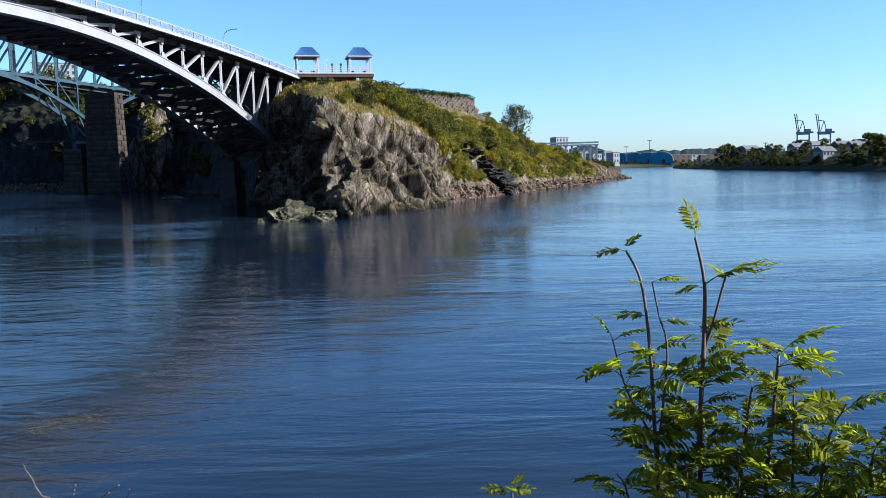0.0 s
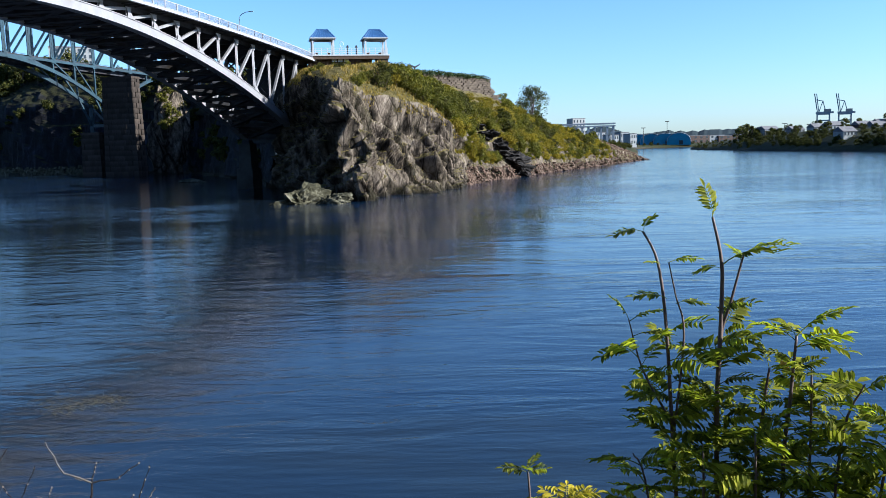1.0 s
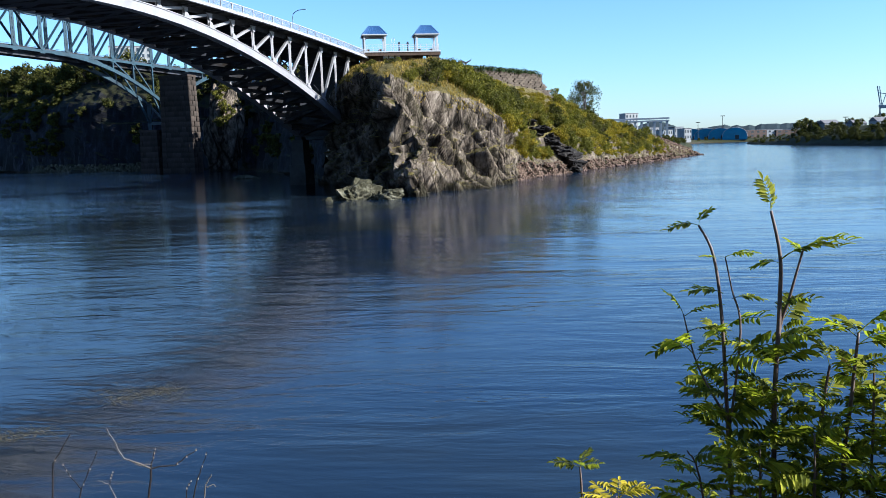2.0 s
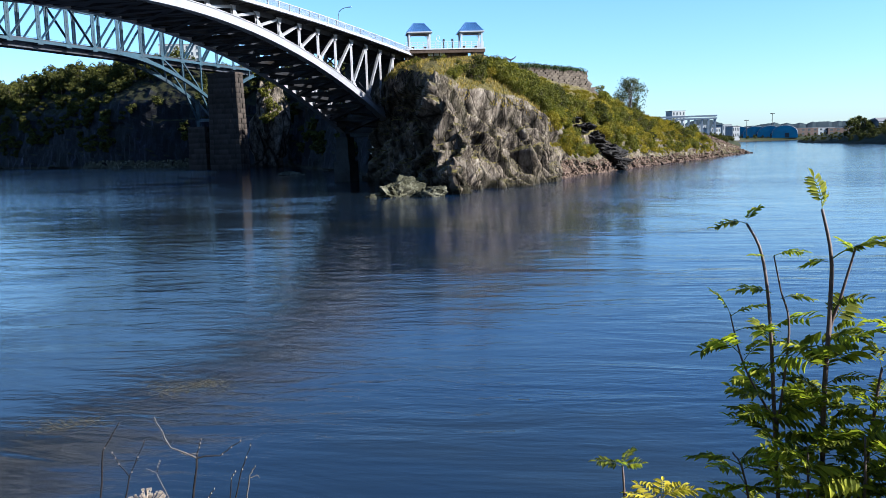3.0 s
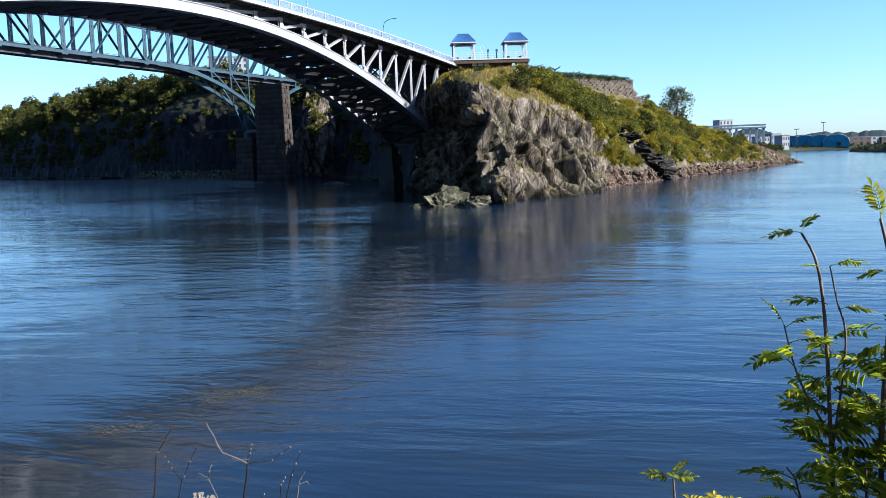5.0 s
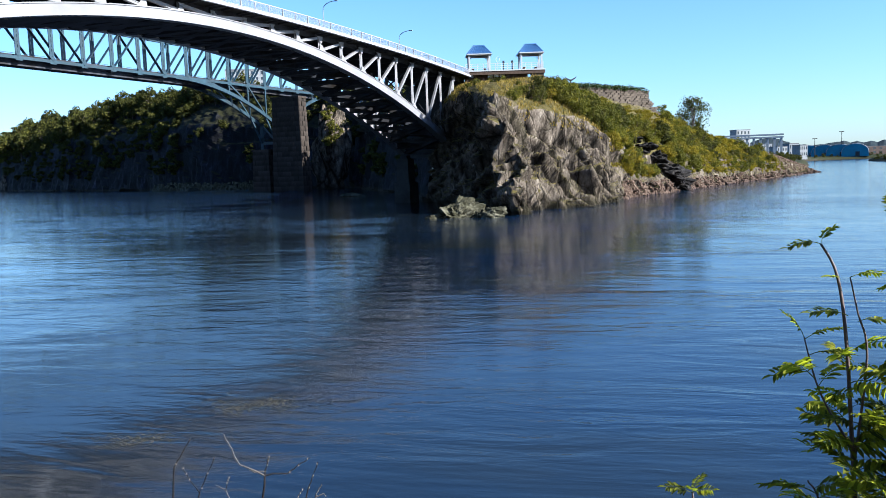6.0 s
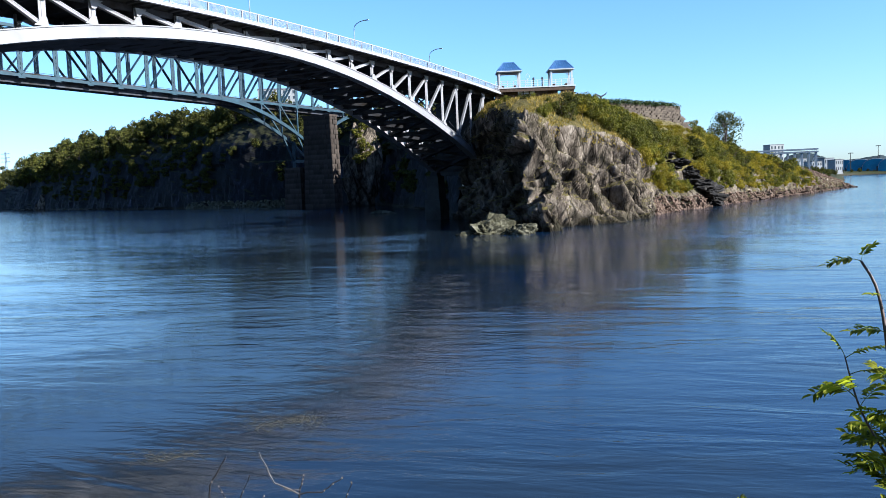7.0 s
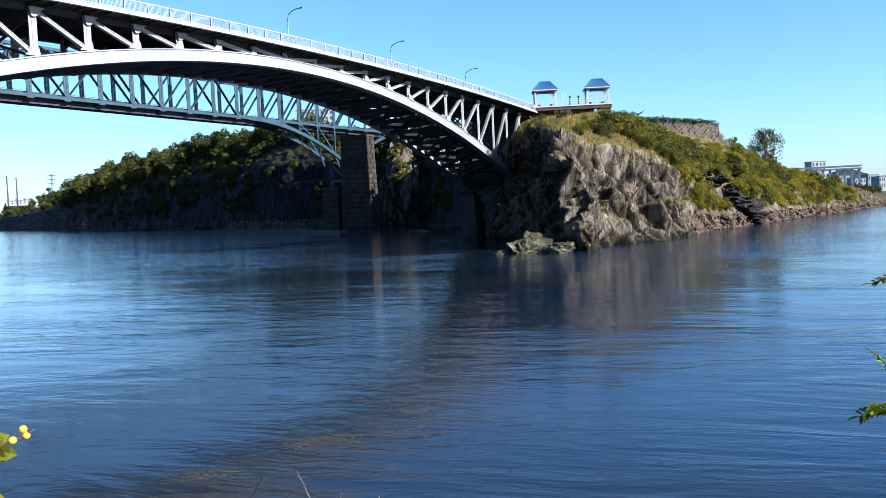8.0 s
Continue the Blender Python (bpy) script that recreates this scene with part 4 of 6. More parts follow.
for k, (s, v, q) in enumerate(((5.95, 0.66, 2.0), (6.2, 0.58, 2.4), (6.45, 0.5, 2.8), (6.68, 0.4, 3.2), (6.85, 0.3, 3.4), (7.0, 0.2, 3.0))):
    p = headland.point(s, v)
    ob = new("rock_outcrop", rock_shape(70 + k, (q, q * 1.1, q * 0.6), 5, 1.0).mesh("rock_outcrop", BROKEN_ROCK))
    ob.matrix_world = pose(p.x, p.y, p.z - 0.2 * q, 0, 0, 40 * k)
    tagged(ob, "dark broken outcrop among the bushes of the slope", "rock", "outcrops on the headland slope")

# ---- viewing terrace and pavilions on the headland ----
TU, TV = Vector((0.9745, 0.2245, 0)), Vector((-0.2245, 0.9745, 0))
T0 = Vector((-24.7, 145.9, 0))
TURN = 12.97


def terrace_at(u, v, z):
    return T0 + TU * u + TV * v + Vector((0, 0, z))


FLOOR = 22.35
terrace = thing("viewing_terrace", terrace_at(0, 0, 19), "timber viewing terrace with white railing on the rock top", "terrace", "", TURN)
lz = FLOOR - 19
part("terrace_floor", Shape().box((6.8, 3.6, lz - 0.1), (13.9, 7.2, 0.2)), DECK_WOOD, terrace)
part("front_beam", Shape().box((6.8, -0.06, lz - 0.1), (14.1, 0.14, 0.2)), TIMBER_WHITE, terrace, "weathered white edge beam")
part("skirt_board", Shape().box((6.8, 0.02, lz - 0.5), (14.0, 0.1, 0.55)), DECK_WOOD, terrace)
part("back_wall", Shape().box((5.4, 1.2, lz - 2.1), (11.0, 0.3, 3.6)), DECK_WOOD, terrace, "dark boarded wall under the terrace")
for k in range(9):
    part("support_post", Shape().box((0.3 + 1.45 * k, 0.5, lz - 1.7), (0.16, 0.16, 2.8)), DECK_WOOD, terrace)
for k in range(5):
    part("brace_board", Shape().box((4.3 + 1.05 * k, 0.42, lz - 0.95), (0.8, 0.08, 0.5)), TIMBER_WHITE if k < 3 else DECK_WOOD, terrace)
for k in range(14):
    part("rail_post", Shape().box((0.1 + 1.03 * k, 0.06, lz + 0.55), (0.09, 0.09, 1.1)), TIMBER_WHITE, terrace)
for k in range(8):
    part("rail_post", Shape().box((13.5, 0.2 + 0.95 * k, lz + 0.55), (0.09, 0.09, 1.1)), TIMBER_WHITE, terrace)
for z in (0.35, 0.7, 1.08):
    part("rail_bar", Shape().box((6.8, 0.06, lz + z), (13.5, 0.05, 0.06)), TIMBER_WHITE, terrace)
    part("rail_bar", Shape().box((13.5, 3.5, lz + z), (0.05, 7.0, 0.06)), TIMBER_WHITE, terrace)

base = thing("rubble_plinth", terrace_at(12.6, 1.7, 17.5), "square rubble-stone base under the pavilion corner", "wall", "", TURN)
part("core", Shape().box((0, 0, 2.2), (1.9, 2.9, 4.4)), MORTAR, base)
rng = random.Random(5)
stone = Shape().box((0, 0, 0), (0.6, 0.16, 0.4)).mesh("stone", WALL_STONE)
for c in range(10):
    for j in range(3):
        o = part("stone", stone, None, base)
        o.location = (-0.62 + 0.63 * j + (0.1 if c % 2 else 0), -1.5 + rng.uniform(-0.03, 0.03), 0.25 + 0.43 * c)
    for j in range(4):
        o = part("stone", stone, None, base)
        o.matrix_basis = pose(1.0 + rng.uniform(-0.03, 0.03), -1.0 + 0.66 * j + (0.1 if c % 2 else 0), 0.25 + 0.43 * c, 0, 0, 90)


def gazebo(u, v):
    ob = thing("gazebo", terrace_at(u, v, FLOOR), "open white timber pavilion with a blue metal hipped roof", "gazebo", "pavilions on the terrace", TURN)
    w, tall = 1.75, 2.75
    for sx in (-1, 1):
        for sy in (-1, 1):
            part("post", Shape().box((sx * w, sy * w, tall / 2), (0.26, 0.26, tall)), TIMBER_WHITE, ob)
            for q in ((0, -sy), (-sx, 0)):
                part("knee_brace", Shape().beam((sx * w, sy * w, tall - 0.75), (sx * w + q[0] * 0.6, sy * w + q[1] * 0.6, tall - 0.1), 0.09, 0.09), TIMBER_WHITE, ob)
    for sy in (-1, 1):
        part("top_beam", Shape().box((0, sy * w, tall - 0.08), (2 * w + 0.5, 0.16, 0.26)), TIMBER_WHITE, ob)
        part("top_beam", Shape().box((sy * w, 0, tall - 0.06), (0.16, 2 * w + 0.5, 0.26)), TIMBER_WHITE, ob)
    e, r, z0, z1 = 2.15, 0.95, tall + 0.05, tall + 1.5
    roof = Shape()
    roof.add([(-e, -e, z0), (e, -e, z0), (e, e, z0), (-e, e, z0), (-r, -r, z1), (r, -r, z1), (r, r, z1), (-r, r, z1)],
             [(3, 2, 1, 0), (0, 1, 5, 4), (1, 2, 6, 5), (2, 3, 7, 6), (3, 0, 4, 7), (4, 5, 6, 7)])
    top = part("roof", roof, ROOF_BLUE, ob, "standing-seam blue metal roof")
    for side in range(4):
        for k in range(9):
            f = -0.92 + 0.23 * k
            a, b = Vector((f * e, -e - 0.01, z0 + 0.03)), Vector((f * r, -r - 0.01, z1 + 0.03))
            m = pose(0, 0, 0, 0, 0, 90 * side)
            part("seam", Shape().beam(m @ a, m @ b, 0.06, 0.08), ROOF_BLUE, top)
    part("cap", Shape().box((0, 0, z1 + 0.06), (2 * r + 0.1, 2 * r + 0.1, 0.14)), ROOF_BLUE, top)
    for sy in (-1, 1):
        part("fascia", Shape().box((0, sy * e, z0 - 0.06), (2 * e, 0.06, 0.16)), TIMBER_WHITE, ob)
        part("fascia", Shape().box((sy * e, 0, z0 - 0.06), (0.06, 2 * e, 0.16)), TIMBER_WHITE, ob)
    for sx in (-1, 1):
        part("bench", Shape().box((sx * 1.05, 0.6, 0.45), (0.5, 1.6, 0.08)).box((sx * 1.05, -0.1, 0.22), (0.4, 0.1, 0.44)).box((sx * 1.05, 1.2, 0.22), (0.4, 0.1, 0.44)), DECK_WOOD, ob)
    return ob


gazebo(2.5, 1.85)
gazebo(11.5, 1.85)
hoop = thing("hoop_sign", terrace_at(5.7, 0.6, FLOOR), "small white hoop on a post at the terrace railing", "sign", "", TURN)
part("post", Shape().box((0, 0, 0.7), (0.09, 0.09, 1.4)), TIMBER_WHITE, hoop)
ring = [(0.3 * math.cos(a * math.pi / 8), 0, 1.8 + 0.45 * math.sin(a * math.pi / 8)) for a in range(17)]
part("hoop", Shape().tube(ring, 0.04, 6), TIMBER_WHITE, hoop)
for u in (6.7, 8.2):
    sc = thing("viewing_scope", terrace_at(u, 0.75, FLOOR), "grey coin telescope on a pedestal", "telescope", "telescopes on the terrace", TURN)
    part("pedestal", Shape().tube([(0, 0, 0), (0, 0, 1.2)], [0.13, 0.08], 8), CONCRETE, sc)
    part("scope", Shape().box((0, -0.05, 1.4), (0.35, 0.55, 0.36), 0, 0.8), STEEL_DARK, sc)

# whale-tail sculpture on the hill top
tail = Shape()
half = [(0, 0, 1.1), (0.5, 0.05, 1.35), (1.1, 0.05, 1.6), (1.7, 0.0, 2.05), (1.35, 0, 1.4), (0.7, 0, 1.0), (0.22, 0, 0.7)]
for sg in (-1, 1):
    fr = [(sg * x, y - 0.12, z) for x, y, z in half]
    bk = [(sg * x, y + 0.12, z) for x, y, z in half]
    n = len(half)
    tail.add(fr + bk, [tuple(range(n)), tuple(range(2 * n - 1, n - 1, -1))] + [(k, (k + 1) % n, n + (k + 1) % n, n + k) for k in range(n)])
tail.tube([(0, 0, -0.6), (0, 0, 0.4), (0, 0, 1.15)], [0.4, 0.22, 0.26], 8)
ob = new("tail_sculpture", tail.mesh("tail_sculpture", STEEL_DARK))
ob.matrix_world = pose(-8.0, 172, 21.6, 0, 0, 20) @ Matrix.Diagonal((0.7, 0.7, 0.7, 1))
tagged(ob, "dark metal whale-tail sculpture on the hill top", "sculpture")

# dry-stone retaining wall in courses, with ivy over its top
WA, WB = Vector((-10.0, 160.0, 0)), Vector((8.3, 186.0, 0))
along = (WB - WA).normalized()
face = Vector((along.y, -along.x, 0))
wall = thing("retaining_wall", WA + Vector((0, 0, 16)), "long stepped wall of pale brown stone courses", "wall")
wall_inv = wall.matrix_world.inverted()
length = (WB - WA).length
core = Shape()
c0, c1 = WA - face * 1.75, WB - face * 1.75
core.beam(c0 + Vector((0, 0, 18.1)), c1 + Vector((0, 0, 18.0)), 1.8, 5.0)
o = part("core", core, MORTAR, wall)
o.matrix_parent_inverse = wall_inv
rng = random.Random(8)
turn = math.degrees(math.atan2(along.y, along.x))
stones = [Shape().box((0, 0, 0), (length / 22 * k, 0.6, 0.38), 0, 0.94).mesh("stone", WALL_STONE) for k in (0.9, 0.97, 1.0)]
for c in range(12):
    for j in range(22 + max(0, 9 - c) // 3):
        f = (j + 0.5 + rng.uniform(-0.12, 0.12) + (0.5 if c % 2 else 0)) / 22.5
        p = WA + along * (length * f) + face * (-0.45 - 0.05 * c + rng.uniform(-0.06, 0.06))
        o = part("stone", stones[rng.randrange(3)], None, wall)
        o.matrix_parent_inverse = wall_inv
        o.matrix_basis = pose(p.x, p.y, 15.8 + 0.41 * c + rng.uniform(-0.03, 0.03), 0, 0, turn + rng.uniform(-2, 2))
rng = random.Random(9)
ivy = Shape()
for k in range(75):
    p = WA + along * (length * k / 78) + face * rng.uniform(-2.2, -0.3)
    r = rng.uniform(0.5, 0.95)
    chips(ivy, rng, (p.x, p.y, 20.75 + rng.uniform(-0.25, 0.2)), (r * 1.3, r * 1.3, r * 0.7), 60, 0.17)
tagged(new("ivy", ivy.mesh("ivy", LEAF_IVY)), "dark ivy spilling over the top of the stone wall", "ivy", "", "stuff")

# ---- shrubs and grass of the headland ----
rng = random.Random(21)
small = dict(height=2.3, radius=1.5, clumps=18, per=80, leaf=0.105, low=0.1, trunk=0.05)
green = Kind("shrub", (1, 2, 3, 4), LEAF_GREEN, "dense olive-green shrub on the rocky slope", "shrub", "shrubs on the headland", **small)
gold = Kind("shrub", (5, 6, 7), LEAF_GOLD, "yellow-flowering goldenrod clump on the slope", "shrub", "goldenrod on the headland", height=1.5, radius=1.4, clumps=14, per=80, leaf=0.095, low=0.1, trunk=0.03)
dark = Kind("shrub", (8, 9), LEAF_DARK, "dark green bush on the slope", "shrub", "dark bushes on the headland", **small)


def slope_plants(count, s0, s1, v0, v1, pick, scale=1.0, skip=None):
    for _ in range(count):
        s, v = rng.uniform(s0, s1), rng.uniform(v0, v1)
        if skip and skip(s, v):
            continue
        p = headland.point(s, v)
        pick(s, v).plant((p.x, p.y, p.z - 0.25), rng, scale)


def pick_kind(s, v):
    n = noise.noise(Vector((s * 1.7, v * 4, 3)))
    if n > 0.28:
        return dark
    if s < 5.0:
        return green if rng.random() < 0.88 else gold
    return gold if rng.random() < (0.45 if s < 7.5 else 0.65) + n else green


cleft = lambda s, v: 5.9 < s < 7.15 and 0.14 < v < 0.7 and abs((s - 5.9) / 1.1 - (0.7 - v) / 0.54) < 0.26
slope_plants(120, 3.1, 5.3, 0.46, 0.9, pick_kind, 1.1, lambda s, v: v < 0.58 - (s - 3.0) * 0.05 or v > (0.66 if s < 3.5 else 0.8))
slope_plants(20, 3.5, 4.5, 0.6, 0.72, lambda s, v: green, 1.35)
slope_plants(115, 5.1, 7.4, 0.3, 1.0, pick_kind, 1.25, lambda s, v: cleft(s, v) or v < (0.56 if s < 5.6 else 0.26) or v > 0.8)
slope_plants(110, 7.2, 9.4, 0.28, 1.05, pick_kind, 1.05)
slope_plants(12, 1.3, 2.7, 0.72, 0.92, lambda s, v: dark if rng.random() < 0.4 else green, 0.45)
stand = {"gold": Shape(), "green": Shape()}
for _ in range(760):
    s, v = rng.uniform(4.6, 9.6), rng.uniform(0.24, 1.1)
    if cleft(s, v) or v < (0.55 if s < 5.6 else 0.24) or (v > 0.8 and s < 7.3):
        continue
    p = headland.point(s, v)
    which = "gold" if rng.random() < (0.45 if s < 7.5 else 0.7) + noise.noise(Vector((s * 2.1, v * 5, 9))) else "green"
    (gold if which == "gold" else green).join(stand[which], (p.x, p.y, p.z - 0.25), rng, 0.75 if s < 9 else 0.5)
tagged(new("undergrowth", stand["gold"].mesh("undergrowth", LEAF_GOLD)), "low yellow goldenrod over the grassy slope", "goldenrod", "", "stuff")
tagged(new("undergrowth", stand["green"].mesh("undergrowth", LEAF_GREEN)), "low green scrub over the grassy slope", "scrub", "", "stuff")
low_cover = Shape()
for _ in range(330):
    s, v = rng.uniform(4.2, 7.6), rng.uniform(0.76, 0.95)
    p = headland.point(s, v)
    gold.join(low_cover, (p.x, p.y, p.z - 0.2), rng, 0.42)
tagged(new("undergrowth", low_cover.mesh("undergrowth", LEAF_GOLD)), "short yellow-green growth at the foot of the stone wall", "undergrowth", "", "stuff")
slope_plants(5, 2.5, 2.95, 0.56, 0.64, lambda s, v: green, 0.7)
slope_plants(7, 10.5, 10.9, 0.8, 1.1, lambda s, v: dark, 0.9)
tufts = Shape()
for _ in range(8200):
    s, v = rng.uniform(0.6, 5.0), rng.uniform(0.46, 1.2)
    if v < 0.7 - max(0, s - 2.0) * 0.14 + 0.3 * noise.noise(Vector((s * 4, v * 9, 0))):
        continue
    p = headland.point(s, v)
    for _ in range(3):
        a = rng.uniform(0, 6.28)
        q, h = rng.uniform(0.04, 0.1), rng.uniform(0.25, 0.6)
        d = Vector((math.cos(a) * q, math.sin(a) * q, 0))
        o = Vector((rng.uniform(-0.3, 0.3), rng.uniform(-0.3, 0.3), -0.1))
        tufts.add([p + o - d, p + o + d, p + o + Vector((rng.uniform(-0.25, 0.25), rng.uniform(-0.25, 0.25), h))], [(0, 1, 2)])
tagged(new("grass", tufts.mesh("grass", GRASS_DRY)), "dry yellow grass over the rock top", "grass", "", "stuff")
ridge_tree = Kind("tree", (14,), LEAF_DARK, "lone dark leafy tree on the headland ridge", "tree", "", height=9.0, radius=4.6, clumps=46, per=80, leaf=0.2, low=0.12, trunk=0.24)
t = ridge_tree.plant((19.8, 224.5, 12.4), random.Random(1), 1.0)
t.scale = (1, 1, 1)

# ---- wooded hill, shaded cliffs and what shows behind them ----
rng = random.Random(33)
wood = Kind("tree", (41, 42, 43, 44, 45), LEAF_DARK, "leafy tree of the wooded hill", "tree", "trees on the wooded hill", height=10, radius=4.6, clumps=24, per=40, leaf=0.5, low=0.18, trunk=0.2)
for k in range(230):
    s = 3.55 + 6.4 * (k + rng.random()) / 230
    v = rng.uniform(0.86, 1.4) if k % 3 or s < 6.6 else rng.uniform(0.5, 0.95)
    p = west.point(s, v)
    wood.plant((p.x, p.y, p.z - 0.6), rng, 0.5 if s < 4.7 else 0.95 if s < 6 else 1.15)
for k in range(64):
    p = west.point(rng.uniform(8.6, 10.9), rng.uniform(0.4, 1.2))
    wood.plant((p.x, p.y, p.z - 0.6), rng, 1.8)
bush = Kind("shrub", (51, 52), LEAF_DARK, "bush clinging to the shaded cliff", "shrub", "bushes on the cliffs", height=4, radius=2.6, clumps=14, per=40, leaf=0.35, low=0.1, trunk=0.08)
cover = Shape()
for k in range(420):
    p = west.point(rng.uniform(0.6, 9.0) if k % 3 == 0 else rng.uniform(5.2, 9.0), rng.uniform(0.1, 1.05))
    bush.join(cover, (p.x, p.y, p.z - 0.4), rng, 1.1)
tagged(new("cliff_scrub", cover.mesh("cliff_scrub", LEAF_DARK)), "dark scrub clinging to the shaded cliffs", "scrub", "", "stuff")
lit = Kind("shrub", (53, 54), LEAF_GREEN, "sunlit bush on the rock spur", "shrub", "bushes on the rock spur", height=3.4, radius=2.4, clumps=14, per=50, leaf=0.28, low=0.05, trunk=0.06)
for x, y, z in ((-96.5, 281, 29.5), (-94.0, 282, 28.6), (-92.8, 280, 26), (-93.6, 278.2, 20), (-93.0, 278.6, 17.5), (-95.2, 278.0, 24), (-94.6, 277.6, 14.5), (-98.0, 280, 30.5)):
    lit.plant((x, y, z), rng, 0.9)


def house(place, size, turn, walls, roof_mat, label, storeys=2, bays=4, flat=False):
    """A plain house: walls, a pitched or flat roof, separate windows and a door."""
    ob = thing("house", place, label, "house", "buildings on the far banks", turn)
    w, d, h = size
    part("wall", Shape().box((0, 0, h / 2 - 1), (w, d, h + 2)), walls, ob)
    roof = Shape()
    if flat:
        roof.box((0, 0, h + 0.2), (w + 0.4, d + 0.4, 0.5))
    else:
        r, o = h + d * 0.32, 0.4
        roof.add([(-w / 2 - o, -d / 2 - o, h - 0.1), (w / 2 + o, -d / 2 - o, h - 0.1), (w / 2 + o, d / 2 + o, h - 0.1), (-w / 2 - o, d / 2 + o, h - 0.1), (-w / 2 - o, 0, r), (w / 2 + o, 0, r)],
                 [(0, 1, 5, 4), (2, 3, 4, 5), (0, 4, 3), (1, 2, 5), (3, 2, 1, 0)])
    part("roof", roof, roof_mat, ob)
    for st in range(storeys):
        for b in range(bays):
            x, z = -w / 2 + w * (b + 0.5) / bays, h * (st + 0.55) / storeys
            win = part("window", Shape().box((x, -d / 2 - 0.03, z), (w / bays * 0.42, 0.12, h / storeys * 0.5)), WINDOW_DARK, ob)
            part("sill", Shape().box((x, -d / 2 - 0.12, z - h / storeys * 0.28), (w / bays * 0.5, 0.2, 0.15)), walls, win)
    part("door", Shape().box((w / 2 - w / bays * 0.15, -d / 2 - 0.04, 1.0), (0.9, 0.12, 2.0)), WINDOW_DARK, ob)
    return ob


def bearing(az, dist):
    return dist * math.sin(radians(az)), dist * math.cos(radians(az))


house((*bearing(-24.1, 470), 52), (20, 12, 9), 24, HOUSE_WHITE, ROOF_GREY, "long white building above the wooded cliff", 3, 8, True)
house((*bearing(-42.4, 1300), 36), (30, 14, 5), 42, HOUSE_WHITE, ROOF_GREY, "white building on the far hill", 2, 6, True)
for az, dist, h in ((-42.95, 1250, 37), (-42.45, 1260, 35)):
    ob = thing("chimney_mast", (*bearing(az, dist), 36), "thin tall mast on the far hill", "mast", "masts on the far hill")
    part("shaft", Shape().tube([(0, 0, -4), (0, 0, h)], [1.0, 0.7], 8), CONCRETE, ob)
pylon = thing("power_pylon", (*bearing(-40.5, 1200), 37), "grey lattice power pylon on the far hill", "pylon")
part("frame", Shape().beam((-2, 0, -4), (-0.6, 0, 34), 0.7, 0.7).beam((2, 0, -4), (0.6, 0, 34), 0.7, 0.7), CRANE_GREY, pylon)
for z in (22, 27, 32):
    part("crossarm", Shape().box((0, 0, z), (13, 0.7, 0.7)), CRANE_GREY, pylon)

# ---- industry on the north bank ----
trestle = thing("steel_gantry", (*bearing(8.6, 430), 3.5), "long grey steel gantry with open legs", "gantry", "", -3)
for z, dx in ((12.6, 0), (11.4, 0)):
    part("top_beam", Shape().box((dx, 0, z), (29, 0.9, 0.7)), CRANE_GREY, trestle)
    part("top_beam", Shape().box((dx, 5, z), (29, 0.9, 0.7)), CRANE_GREY, trestle)
for k in range(10):
    for y in (0, 5):
        part("leg", Shape().box((-13.8 + 3.06 * k, y, 5.2), (0.55, 0.55, 13)), CRANE_GREY, trestle)
for k in range(0, 9, 2):
    part("brace", Shape().beam((-13.8 + 3.06 * k, 0, 4), (-10.74 + 3.06 * k, 0, 11.4), 0.3, 0.3), CRANE_GREY, trestle)
    part("tank", Shape().tube([(-12 + 3.06 * k, 3, -1), (-12 + 3.06 * k, 3, 5 + (k % 4))], 0.8, 10), HOUSE_GREY, trestle)
wagon = thing("flat_wagon", (*bearing(9.9, 395), 3.6), "dark low wagon on the bank", "wagon", "", -8)
part("bed", Shape().box((0, 0, 1.2), (13, 2.6, 0.5)), STEEL_DARK, wagon)
for x in (-5, -3.6, 3.6, 5):
    part("wheel", Shape().tube([(x, -1.2, 0.5), (x, 1.2, 0.5)], 0.5, 10), STEEL_DARK, wagon)
house((*bearing(7.95, 900), 5), (15, 12, 28), 24, HOUSE_WHITE, ROOF_GREY, "tall grey block building with a flat roof", 5, 4, True)
for az, dist, w, h, m in ((6.0, 880, 16, 20, HOUSE_GREY), (9.3, 860, 12, 13, HOUSE_GREY), (10.9, 820, 9, 12, HOUSE_GREY), (11.45, 800, 7, 10, HOUSE_WHITE), (10.2, 760, 9, 9, HOUSE_WHITE), (15.6, 1130, 32, 9, HOUSE_BRICK), (16.6, 1150, 28, 9, HOUSE_GREY), (17.6, 1160, 36, 8, HOUSE_BRICK), (18.2, 1250, 24, 10, HOUSE_GREY)):
    house((*bearing(az, dist), 4.5), (w, 12, h), -az + 32, m, ROOF_GREY, "small industrial building on the far bank", 2, 4, True)
shed = thing("arched_shed", (*bearing(13.25, 1075), 4), "teal-blue arched sheet-metal warehouse", "warehouse", "", -13)
shed.scale = (1.25, 1.25, 1.25)
